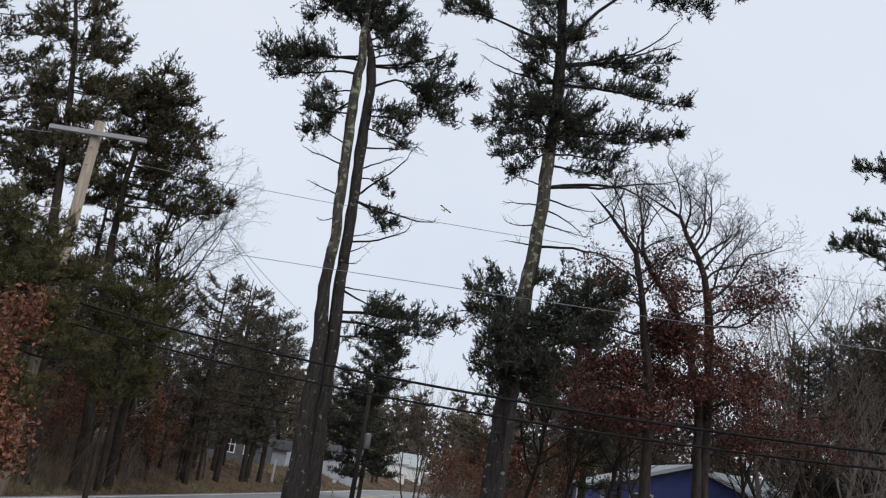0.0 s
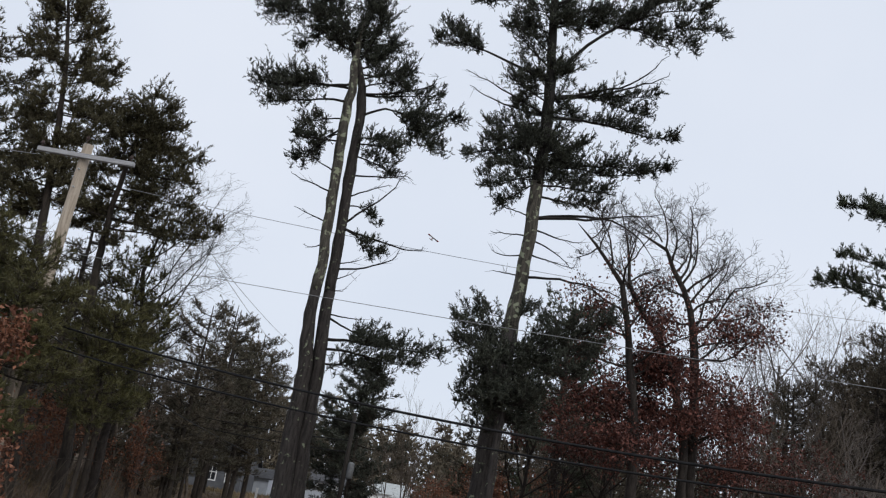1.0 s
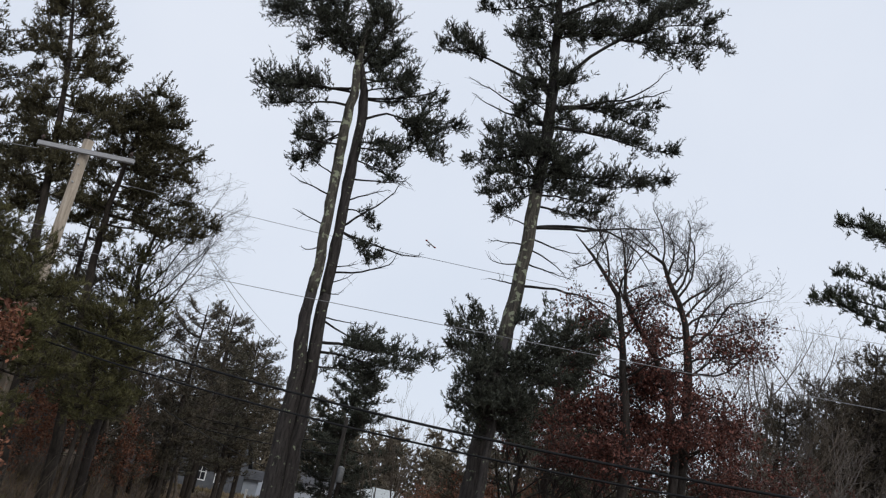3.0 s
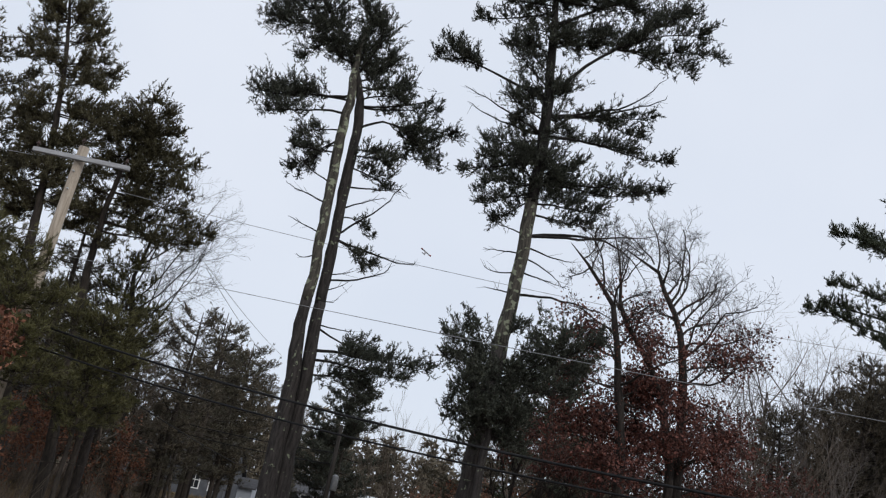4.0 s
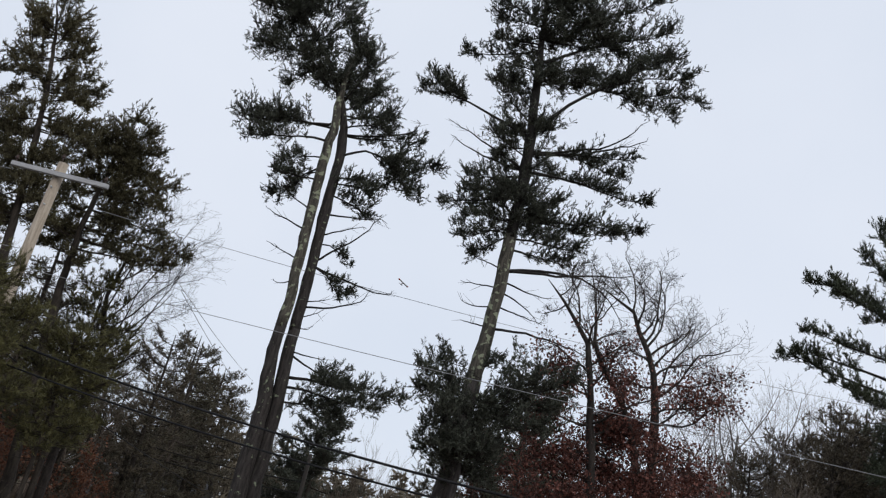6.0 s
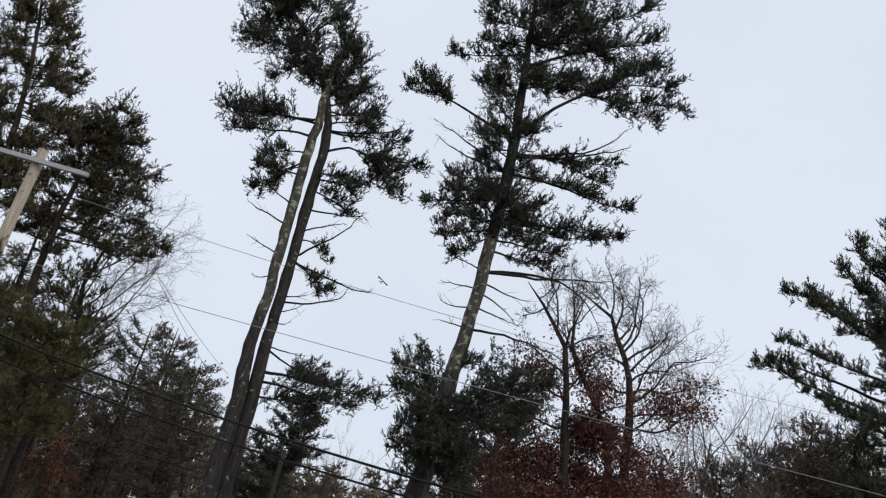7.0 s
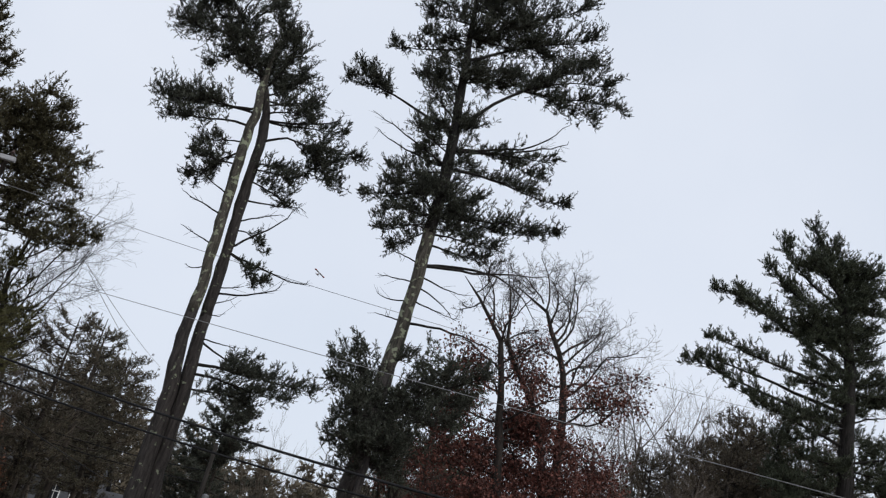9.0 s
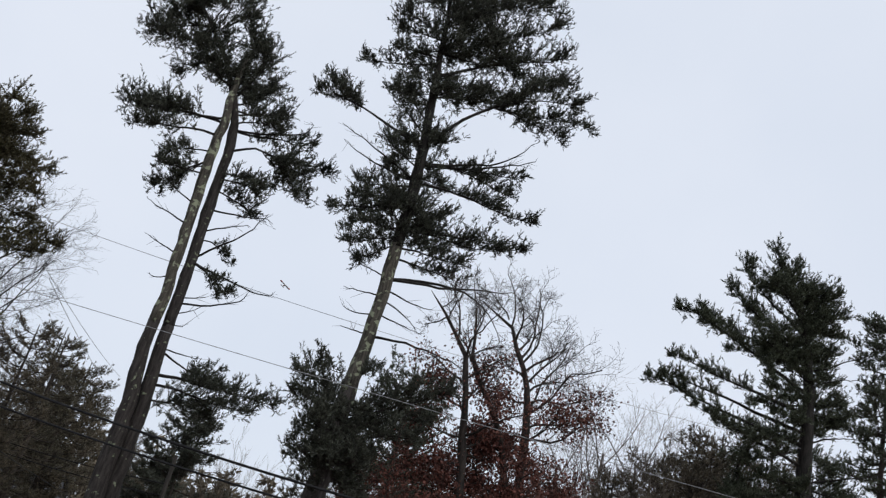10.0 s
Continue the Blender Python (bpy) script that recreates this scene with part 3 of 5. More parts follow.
# its limbs take the bark colour that has shade painted in
pine("twin_trunk_pine", on_land(-3.2, 27), TWIN, TWIN_LEFT + TWIN_RIGHT + TWIN_CROWN + TWIN_LOW, TWIN_DEAD,
     "tall white pine with two close lichen-spotted trunks and dead stubs", NEEDLE, [BARK_LICHEN, BARK_PINE], 11, density=1.15, limb_bark=BARK_SHADED, split=((7.5, BARK_LICHEN),), fill=[(15.6, 19.4, 1.1, 22)])

# single tall pine
TALL = [[(0.02, -1.2, 0, .44), (0.02, 0.9, 0, .34), (0.02, 3.2, 0, .28), (0.14, 6.4, 0, .25), (0.30, 8.2, 0, .22), (0.40, 9.9, 0, .205), (0.38, 11.9, 0, .2), (0.42, 13.9, 0, .185), (0.33, 15.7, 0, .165), (0.17, 17.0, 0, .14), (0.09, 18.1, 0, .12), (-0.02, 19.2, 0, .1), (-0.08, 20.4, 0, .08), (-0.27, 21.8, 0, .055), (-0.56, 23.4, 0, .02)]]
TALL_LEFT = [
    (0, 15.3, -1.4, 16.0, -3.6, 16.3, .5, .6), (0, 15.3, -1.9, 16.0, -3.2, 16.8, .5, .62), (0, 15.3, -1.5, 16.0, -2.6, 16.5, .45, .6), (0, 15.7, -0.4, 16.2, -1.2, 17.1, .6, .3),
    (0, 16.2, -0.3, 16.8, -0.8, 17.7, .6, .2), (0, 14.5, -0.3, 14.9, -1.0, 15.1, .6, .2), (0, 14.9, -0.3, 14.9, -0.7, 14.5, .5, .2), (0, 13.5, -0.5, 13.3, -1.4, 13.3, .55, .1),
    (0, 13.2, -0.5, 12.7, -2.0, 12.5, .4, .2), (0, 13.9, -0.4, 13.7, -1.5, 13.8, .35, .25), (0, 13.4, -0.2, 13.1, -1.1, 12.9, .55, .1),
]
TALL_LOW = [
    (0, 12.2, -0.4, 12.1, -1.3, 12.0, .35, .2), (0, 12.0, -0.4, 11.8, -1.2, 11.3, .5, .25), (0, 11.8, -0.1, 11.6, -0.7, 11.2, .5, .15), (0, 14.7, 1.6, 15.2, 3.7, 15.4, .4, .4),
    (0, 14.7, 1.8, 15.1, 3.6, 14.9, .38, .45), (0, 14.8, 1.7, 15.4, 2.8, 15.8, .3, .3), (0, 14.1, 1.6, 14.0, 4.4, 13.8, .42, .4), (0, 14.1, 1.7, 13.9, 3.2, 14.1, .4, .35),
    (0, 12.2, 1.9, 13.1, 4.4, 13.2, .45, .45), (0, 12.3, 1.7, 12.8, 3.6, 12.8, .45, .45), (0, 13.9, 2.0, 13.7, 2.8, 12.9, .45, .4),
]
TALL_UNDER = [
    (0, 12.0, 1.3, 12.3, 2.0, 12.5, .5, .1), (0, 11.7, 1.4, 11.9, 2.5, 12.0, .45, .1), (0, 11.4, 1.3, 11.5, 2.7, 11.6, .4, .15), (0, 12.7, 1.3, 13.1, 1.7, 13.7, .45, .1),
    (0, 14.2, 1.0, 14.5, 1.5, 14.5, .4, .1), (0, 18.6, -1.0, 18.4, -2.5, 18.4, .4, .25), (0, 18.8, -0.8, 18.7, -1.6, 18.8, .4, .2), (0, 19.5, -0.8, 19.6, -1.6, 19.9, .6, .1),
    (0, 20.6, -0.7, 21.6, -1.4, 22.1, .75, .1), (0, 17.0, -0.4, 17.2, -0.6, 17.6, .5, .2),
]
TALL_RIGHT = [
    (0, 15.4, 1.8, 17.8, 5.1, 18.8, .65, .5), (0, 15.4, 1.8, 17.8, 6.1, 19.0, .4, .6), (0, 15.4, 2.0, 17.9, 5.0, 17.6, .5, .6), (0, 15.4, 1.8, 17.8, 4.7, 20.0, .65, .5),
    (0, 15.4, 1.8, 17.7, 3.7, 19.5, .65, .5), (0, 15.4, 1.7, 17.5, 3.7, 17.5, .3, .6), (0, 18.1, 1.8, 19.6, 4.4, 20.9, .65, .3), (0, 18.8, 1.7, 20.3, 3.8, 21.8, .8, .2),
    (0, 19.5, 1.1, 20.9, 2.9, 22.5, .85, .15), (0, 20.4, 0.7, 21.9, 1.8, 23.4, .9, .1), (0, 21.1, -0.0, 22.4, 0.5, 23.7, .8, .1),
]
TALL_HIGH = [
    (0, 17.7, 1.0, 18.5, 2.3, 18.7, .6, .15), (0, 17.2, 1.2, 17.8, 2.0, 18.1, .5, .15), (0, 20.2, 1.4, 20.8, 2.9, 20.1, .8, .15), (0, 20.4, 0.7, 20.0, 2.0, 19.8, .8, .1),
    (0, 20.9, 1.6, 21.8, 3.4, 22.5, .8, .15), (0, 21.8, -0.4, 23.0, -0.6, 23.9, .7, .1), (0, 21.8, -0.9, 22.5, -1.2, 23.0, .7, .1), (0, 20.5, -0.9, 20.8, -1.6, 21.0, .7, .1),
    (0, 19.0, 1.3, 20.0, 2.9, 19.5, .75, .2),
]
TALL_DEAD = [
    (0, 10.64, -0.3, 10.70, -0.6, 10.75), (0, 10.04, -0.3, 10.08, -0.8, 10.12), (0, 9.42, -0.3, 9.29, -0.7, 9.39), (0, 8.72, -0.3, 8.69, -0.6, 8.67), (0, 10.59, 2.7, 11.01, 4.9, 11.66),
    (0, 10.59, 3.2, 11.14, 4.7, 10.36), (0, 10.26, 1.4, 10.18, 2.1, 10.26), (0, 9.88, 1.2, 9.60, 1.7, 9.17), (0, 9.46, 1.2, 9.34, 1.9, 9.23), (0, 8.69, 2.3, 8.73, 3.6, 8.33),
    (0, 14.08, -1.0, 14.65, -2.4, 15.01), (0, 14.08, -1.1, 14.53, -2.2, 15.20), (0, 14.71, 2.9, 15.65, 4.3, 16.68), (0, 14.71, 2.7, 15.45, 3.8, 16.31),
]
# above 11.8 m the trunk, and every limb, is coloured darker to stand for crown shade
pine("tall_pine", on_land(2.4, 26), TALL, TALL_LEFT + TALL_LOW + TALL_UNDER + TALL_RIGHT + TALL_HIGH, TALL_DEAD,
     "tall white pine with a lichen-spotted trunk and ragged crown", NEEDLE, [BARK_LICHEN], 23, density=1.02, limb_bark=BARK_SHADED, split=((7.0, BARK_LICHEN), (11.8, BARK_SHADED)), fill=[(16.6, 22.6, 1.7, 30), (12.2, 16.4, 0.9, 18)])

# young pine at the foot of the tall one
YOUNG = [[(-0.3, -1.2, 0, 0.16), (-0.2, 4, 0, 0.09), (-0.1, 6.6, 0, 0.02)]]
YOUNG_LIMBS = [
    (0, 6.0, -1.3, 6.7, -1.8, 6.7, .4, .2), (0, 5.7, -1.1, 6.1, -1.7, 6.2, .4, .2), (0, 6.4, -0.2, 7.0, 0.3, 7.4, .38, .3), (0, 6.5, -0.9, 6.9, -1.4, 7.1, .4, .2),
    (0, 5.8, 0.8, 6.5, 1.4, 7.0, .45, .2), (0, 5.6, 1.1, 6.4, 2.3, 7.2, .45, .25), (0, 5.4, 1.2, 6.0, 2.0, 6.5, .5, .2), (0, 5.2, -1.0, 5.5, -1.3, 5.1, .38, .3),
    (0, 4.8, -1.0, 4.9, -1.2, 4.6, .3, .4), (0, 5.5, 0.3, 6.1, 0.6, 6.6, .5, .1), (0, 5.0, 0.7, 5.5, 1.7, 5.8, .5, .15),
]
pine("young_pine", on_land(2.6, 23), YOUNG, YOUNG_LIMBS, [], "bushy young white pine below the tall pine", NEEDLE, [BARK_PINE], 31, fill=[(4.4, 6.2, 0.9, 18), (3.4, 5.0, 1.1, 9)])

# wind-swept pine by itself
SWEPT = [[(0.70, -1.2, 0, .4), (0.70, 7.6, 0, .36), (0.60, 9.3, 0, .32), (0.48, 12.1, 0, .26), (0.44, 13.8, 0, .22), (0.17, 15.5, 0, .18), (-0.36, 17.1, 0, .14), (-1.16, 18.7, 0, .09), (-1.97, 19.9, 0, .02)]]
SWEPT_LEFT = [
    (0, 13.5, -2.4, 14.8, -5.8, 15.8, .45, .45), (0, 13.5, -2.1, 14.5, -5.2, 15.2, .4, .45), (0, 14.3, -2.1, 15.6, -4.4, 16.2, .5, .4), (0, 12.6, -2.7, 13.3, -6.3, 13.3, .42, .4),
    (0, 11.4, -3.6, 12.0, -6.3, 12.8, .45, .5), (0, 11.9, -3.4, 12.6, -5.7, 13.0, .42, .5), (0, 10.5, -2.2, 11.2, -4.8, 11.9, .42, .45), (0, 10.5, -1.9, 11.0, -3.9, 11.4, .42, .4),
    (0, 14.7, -1.8, 16.5, -3.7, 17.4, .5, .35), (0, 14.0, -0.8, 15.1, -2.6, 15.7, .5, .25), (0, 13.5, -1.3, 14.6, -3.5, 14.5, .28, .35),
]
SWEPT_TOP = [
    (0, 15.9, -2.2, 17.3, -2.9, 18.9, .55, .25), (0, 17.3, -1.5, 18.3, -2.0, 19.6, .5, .2), (0, 17.5, -0.9, 18.4, -0.8, 19.4, .5, .2), (0, 16.3, 0.0, 17.8, 0.3, 18.9, .5, .15),
    (0, 15.4, 0.6, 16.8, 1.1, 17.9, .5, .1), (0, 14.7, 1.2, 16.2, 2.2, 17.1, .35, .25), (0, 16.5, -1.2, 17.3, -2.2, 18.0, .55, .1), (0, 15.6, -1.4, 16.2, -2.5, 17.0, .55, .15),
    (0, 15.0, -0.9, 15.4, -1.9, 15.6, .6, .1), (0, 14.0, -0.7, 14.2, -1.9, 14.6, .55, .1), (0, 13.5, 0.8, 14.7, 1.6, 15.6, .4, .3),
]
SWEPT_LOW = [
    (0, 14.3, -0.7, 14.1, -1.9, 13.8, .6, .1), (0, 11.7, -0.9, 11.5, -2.4, 11.1, .65, .1), (0, 11.2, -0.6, 10.9, -2.1, 10.4, .7, .1), (0, 10.5, -0.5, 10.1, -2.2, 9.5, .7, .1),
    (0, 9.8, -0.7, 9.2, -2.4, 8.6, .75, .1), (0, 11.4, 1.4, 11.4, 2.2, 11.3, .5, .3), (0, 10.3, 1.5, 10.3, 2.3, 10.3, .6, .1), (0, 9.4, -0.6, 8.6, -2.0, 7.9, .8, .1),
    (0, 9.6, 1.6, 9.4, 2.6, 9.5, .7, .1), (0, 13.1, -1.1, 12.6, -2.6, 12.4, .35, .4), (0, 13.5, 1.2, 14.0, 1.7, 13.9, .35, .4),
]
SWEPT_DEAD = [
    (0, 14.61, 1.6, 15.39, 3.2, 16.53), (0, 13.78, 1.7, 14.46, 2.9, 14.73), (0, 11.43, 2.1, 12.23, 3.5, 12.61), (0, 9.84, 2.3, 10.63, 3.7, 11.25), (0, 13.06, 1.2, 13.41, 2.0, 14.01),
]
pine("swept_pine", on_land(21.2, 32), SWEPT, SWEPT_LEFT + SWEPT_TOP + SWEPT_LOW, SWEPT_DEAD, "tall white pine with upswept branches", NEEDLE_GREEN, [BARK_SHADED], 47, size=0.1, width=0.011, blades=4, rise=0.8, fill=[(12.0, 18.4, 1.8, 56), (4.0, 11.6, 3.0, 28)])
wild_pine("pine", on_land(26.9, 34), 19.0, 10.5, 2.6, "tall dark white pine beside another", NEEDLE_GREEN, BARK_DARK, 53, 0.2, 1.1, top=0.6, step=0.4)

# pines beyond the road
DOME = [[(0.03, -1.2, 0, .24), (0.03, 1.2, 0, .21), (-0.75, 8.0, 0, .15), (-0.82, 10.7, 0, .11), (-0.65, 12.8, 0, .08), (-0.5, 14.6, 0, .01)]]
DOME_RIGHT = [
    (0, 14.4, 0.1, 15.0, 0.7, 14.9, .6, .1), (0, 13.7, 0.4, 14.0, 1.1, 14.4, .55, .1), (0, 13.1, 0.8, 13.5, 2.0, 13.3, .5, .2), (0, 12.5, 0.6, 12.6, 1.5, 12.8, .5, .1),
    (0, 12.0, 0.8, 12.0, 2.2, 12.0, .5, .15), (0, 11.3, 0.8, 11.2, 2.1, 11.3, .55, .15), (0, 10.6, 1.2, 10.6, 3.4, 10.6, .55, .25), (0, 10.1, 1.2, 10.0, 3.1, 10.1, .55, .25),
    (0, 9.7, 1.0, 9.8, 2.1, 9.7, .5, .25), (0, 14.9, -0.8, 15.2, -1.0, 15.1, .5, .1), (0, 15.0, -0.3, 15.3, 0.2, 15.3, .5, .1),
]
DOME_LEFT = [
    (0, 14.4, -1.2, 14.4, -1.7, 14.3, .6, .1), (0, 13.5, -1.2, 13.5, -1.7, 13.3, .6, .1), (0, 12.8, -1.1, 12.8, -1.5, 12.2, .5, .1), (0, 11.5, -1.1, 11.4, -1.5, 10.9, .5, .2),
    (0, 10.4, -1.0, 10.4, -1.7, 10.1, .45, .2), (0, 12.2, 0.1, 12.1, 0.5, 12.2, .5, .1), (0, 11.0, 0.1, 11.3, 0.7, 11.5, .5, .1), (0, 9.6, -1.1, 9.6, -0.0, 9.2, .4, .2),
]
pine("pine", on_land(-11.6, 33), DOME, DOME_RIGHT + DOME_LEFT, [], "dense olive-green pine behind the utility pole", NEEDLE_OLIVE, [BARK_DARK], 61, size=0.1, width=0.012, blades=4, density=0.85, fill=[(9.4, 13.2, 1.8, 24), (12.6, 14.3, 1.1, 16)])
RAGGED = [[(3.13, -1.2, 0, .25), (3.13, 0.4, 0, .23), (1.93, 7.2, 0, .17), (1.48, 10.7, 0, .14), (1.19, 13.0, 0, .11), (0.80, 15.2, 0, .08), (0.32, 17.1, 0, .06), (-0.18, 18.7, 0, .02)]]
RAGGED_RIGHT = [
    (0, 16.6, 0.8, 17.1, 0.9, 17.6, .6, .1), (0, 15.9, 1.0, 16.4, 1.2, 16.8, .6, .1), (0, 15.2, 1.6, 15.7, 2.4, 16.0, .5, .2), (0, 14.7, 2.0, 15.2, 2.8, 15.6, .45, .25),
    (0, 14.3, 1.8, 14.5, 2.5, 14.7, .5, .2), (0, 13.7, 2.2, 13.9, 3.1, 14.4, .5, .2), (0, 13.2, 2.2, 13.2, 3.1, 13.3, .55, .1), (0, 12.7, 2.1, 12.7, 2.8, 12.7, .5, .1),
    (0, 11.0, 2.1, 10.9, 2.7, 10.8, .45, .2), (0, 9.9, 2.3, 9.9, 3.0, 10.0, .5, .15), (0, 17.5, 0.4, 18.3, 0.3, 18.8, .6, .1),
]
RAGGED_LEFT = [
    (0, 15.4, 0.0, 15.5, -0.6, 15.7, .6, .15), (0, 14.4, 0.3, 14.4, -0.3, 13.9, .55, .15), (0, 13.6, 0.6, 13.5, 0.1, 13.1, .5, .15), (0, 17.1, -0.3, 17.4, -0.8, 18.1, .7, .1),
    (0, 11.6, 0.6, 11.5, -0.4, 11.2, .45, .25), (0, 10.7, 0.6, 10.6, -0.3, 10.1, .5, .2), (0, 9.8, 0.8, 9.7, -0.1, 9.3, .55, .15), (0, 8.6, 1.1, 8.2, 0.4, 7.8, .55, .2),
    (0, 13.4, 1.5, 13.4, 1.8, 13.6, .5, .1), (0, 16.4, 0.1, 16.5, -0.2, 16.3, .6, .1),
]
pine("pine", on_land(-15.6, 31), RAGGED, RAGGED_RIGHT + RAGGED_LEFT, [], "tall ragged pine beyond the road", NEEDLE_OLIVE, [BARK_DARK], 67, size=0.1, width=0.012, blades=4, density=0.85, fill=[(9.5, 17.6, 1.8, 46)])
wild_pine("pine", on_land(-18.8, 32), 17.0, 5, 3.9, "tall ragged pine beyond the road", NEEDLE_OLIVE, BARK_DARK, 71, 0.2, 0.95, top=0.6)
wild_pine("pine", on_land(-11.8, 26.0), 7.2, 2.6, 2.4, "bushy yellow-green young pine at the foot of the pole", NEEDLE_YOUNG, BARK_DARK, 73, 0.1, 1.5, step=0.34, top=0.6, width=0.0085, blades=9, size=0.15)
wild_pine("pine", on_land(-13.6, 26.4), 7.9, 3.0, 2.5, "bushy yellow-green young pine beside the pole", NEEDLE_YOUNG, BARK_DARK, 75, 0.1, 1.5, step=0.34, top=0.6, width=0.0085, blades=8, size=0.15)
wild_pine("pine", on_land(-9.9, 29.5), 6.9, 3.4, 1.9, "bushy yellow-green young pine near the pole", NEEDLE_YOUNG, BARK_DARK, 76, 0.09, 1.5, step=0.36, top=0.6, width=0.0085, blades=8, size=0.15)
wild_pine("pine", on_land(-11.2, 34.4), 9.4, 4.2, 2.0, "bushy yellow-green pine beyond the pole", NEEDLE_YOUNG, BARK_DARK, 74, 0.13, 1.0, step=0.45, top=0.6, width=0.012, blades=8)
wild_pine("pine", on_land(-10.8, 46), 10.4, 2.4, 2.6, "brownish thin pine in the wood", NEEDLE_BROWN, BARK_DARK, 79, 0.16, 0.75, width=0.013)
wild_pine("pine", on_land(-9.9, 58), 10.6, 2.4, 2.6, "brownish young pine in the wood", NEEDLE_BROWN, BARK_DARK, 83, 0.14, 0.8)
wild_pine("pine", on_land(-2.9, 60), 10.5, 1.9, 3.7, "dark bushy pine behind the twin trunks", NEEDLE, BARK_DARK, 89, 0.15, 1.9, step=0.42, top=0.35, blades=3, width=0.024, size=0.18)
wild_pine("pine", on_land(6.5, 38), 11.4, 2.5, 2.6, "green pine behind the oaks", NEEDLE_GREEN, BARK_DARK, 97, 0.18)
wild_pine("pine", on_land(4.2, 40), 8.6, 1.5, 2.6, "dull pine behind the tall pine", NEEDLE_DULL, BARK_DARK, 101, 0.18, 0.6)

# oaks with dry leaves
def oak(at, path, limbs, label, seed, leaf_n, band, kids=(0, 8, 6, 4), leaf=None, name="oak", category="oak tree", group="oaks", wander=0.25, low=0):
    """A crooked oak: trunk path of (x, z, y, radius), main limbs of (z, tip x, tip z, tip y), then twigs and dry leaves."""
    r = np.random.default_rng(seed)
    tree = thing(name, at, label, category, group)
    path = [(x, z - at[2], y, rad) for x, z, y, rad in path]
    t = Soup()
    stem(t, path, r, 9, 0.5)
    soup_part("trunk", t, BARK_OAK, tree, smooth=True)
    tips, g = [], Soup()
    for _ in range(low):
        z, a, reach = r.uniform(3.4, 6.8), r.uniform(0, 6.283), r.uniform(1.0, 2.2)
        limbs = limbs + [(z, np.interp(z, [q[1] + at[2] for q in path], [q[0] for q in path]) + reach * math.cos(a), z + r.uniform(0.2, 1.0), reach * math.sin(a))]
    for z, x1, z1, y1 in limbs:
        p0, rad = trunk_at(path, z - at[2])
        d = np.array([x1, y1, z1 - at[2]]) - p0
        woods = [Soup()]
        branching(woods, p0, d, 1.02 * np.linalg.norm(d), min(0.6 * rad, 0.04), 1, r, tips, kids, wander, 0.05, 0.52, 0.2, 0.8, 0.5)
        soup_part("branch", woods[1], BARK_OAK, tree)
    if not leaf_n:
        return tree
    pool = np.array([q for pts, level in tips if level >= 2 for q in pts if band[0] < q[2] + at[2] < band[1]])
    u = (pool[:, 2] + at[2] - band[0]) / (band[1] - band[0])
    pool = pool[r.uniform(size=len(pool)) < np.minimum(0.3 + 2.2 * u, 1.2 - 1.25 * u)]
    p = np.repeat(pool[r.integers(0, len(pool), leaf_n // 5)], 5, 0)
    g.leaves(p + r.normal(size=p.shape) * [0.16, 0.16, 0.16], 0.092, r)
    soup_part("crown", g, leaf or LEAF_RED, tree, "dry dark-red leaves still hanging", kind="stuff")


oak(on_land(6.8, 24), [(-0.49, -1.0, 0, .17), (-0.66, 4.1, 0, .14), (-0.87, 5.6, 0, .12), (-1.09, 6.8, 0, .105), (-1.32, 7.8, 0, .09), (-1.43, 8.4, 0, .08), (-1.78, 8.8, 0, .06), (-2.24, 9.4, 0, .045), (-2.63, 9.7, 0, .03), (-2.90, 10.0, 0, .01)],
    [(8.4, -1.6, 10.0, -0.3), (8.4, -0.5, 9.6, 0.2), (8.8, -1.9, 10.4, -0.5), (9.2, -2.7, 10.6, 0.4), (9.4, -2.8, 9.0, 0.4), (9.6, -2.3, 10.8, -0.3), (7.8, -0.7, 8.8, -0.5), (7.6, -2.5, 8.1, -0.5), (7.1, -0.6, 8.0, -0.5), (7.0, -2.2, 7.2, 0.4), (6.5, -0.4, 7.0, 0.6), (6.2, -2.3, 6.2, 0.2), (5.9, -0.0, 6.2, -0.5), (5.6, -1.9, 5.2, -0.3), (5.0, -0.0, 5.2, 0.6), (4.9, -1.7, 4.3, 0.6)],
    "crooked oak with dry dark-red leaves in its lower crown", 311, 11000, (3.2, 9.4), low=7)
oak(on_land(7.7, 24.2), [(0.11, -1.0, 0, .14), (-0.19, 4.5, 0, .12), (-0.58, 6.0, 0, .1), (-1.10, 7.1, 0, .08), (-1.63, 7.8, 0, .07), (-2.11, 8.4, 0, .06), (-2.18, 9.2, 0, .04), (-2.33, 10.0, 0, .025), (-2.59, 10.7, 0, .01)],
    [(8.4, -2.7, 9.0, 0.2), (9.2, -1.9, 10.3, 0.2), (9.7, -2.9, 10.6, -0.3), (9.2, -1.4, 10.1, -0.5), (7.8, -1.1, 8.8, 0.2), (7.1, -1.8, 7.6, -0.3), (6.8, -0.7, 7.9, -0.5), (6.2, -1.4, 6.4, 0.2), (5.7, 0.1, 6.1, 0.2)],
    "slim leaning oak with dry dark-red leaves", 317, 4500, (3.3, 9.4), low=4)
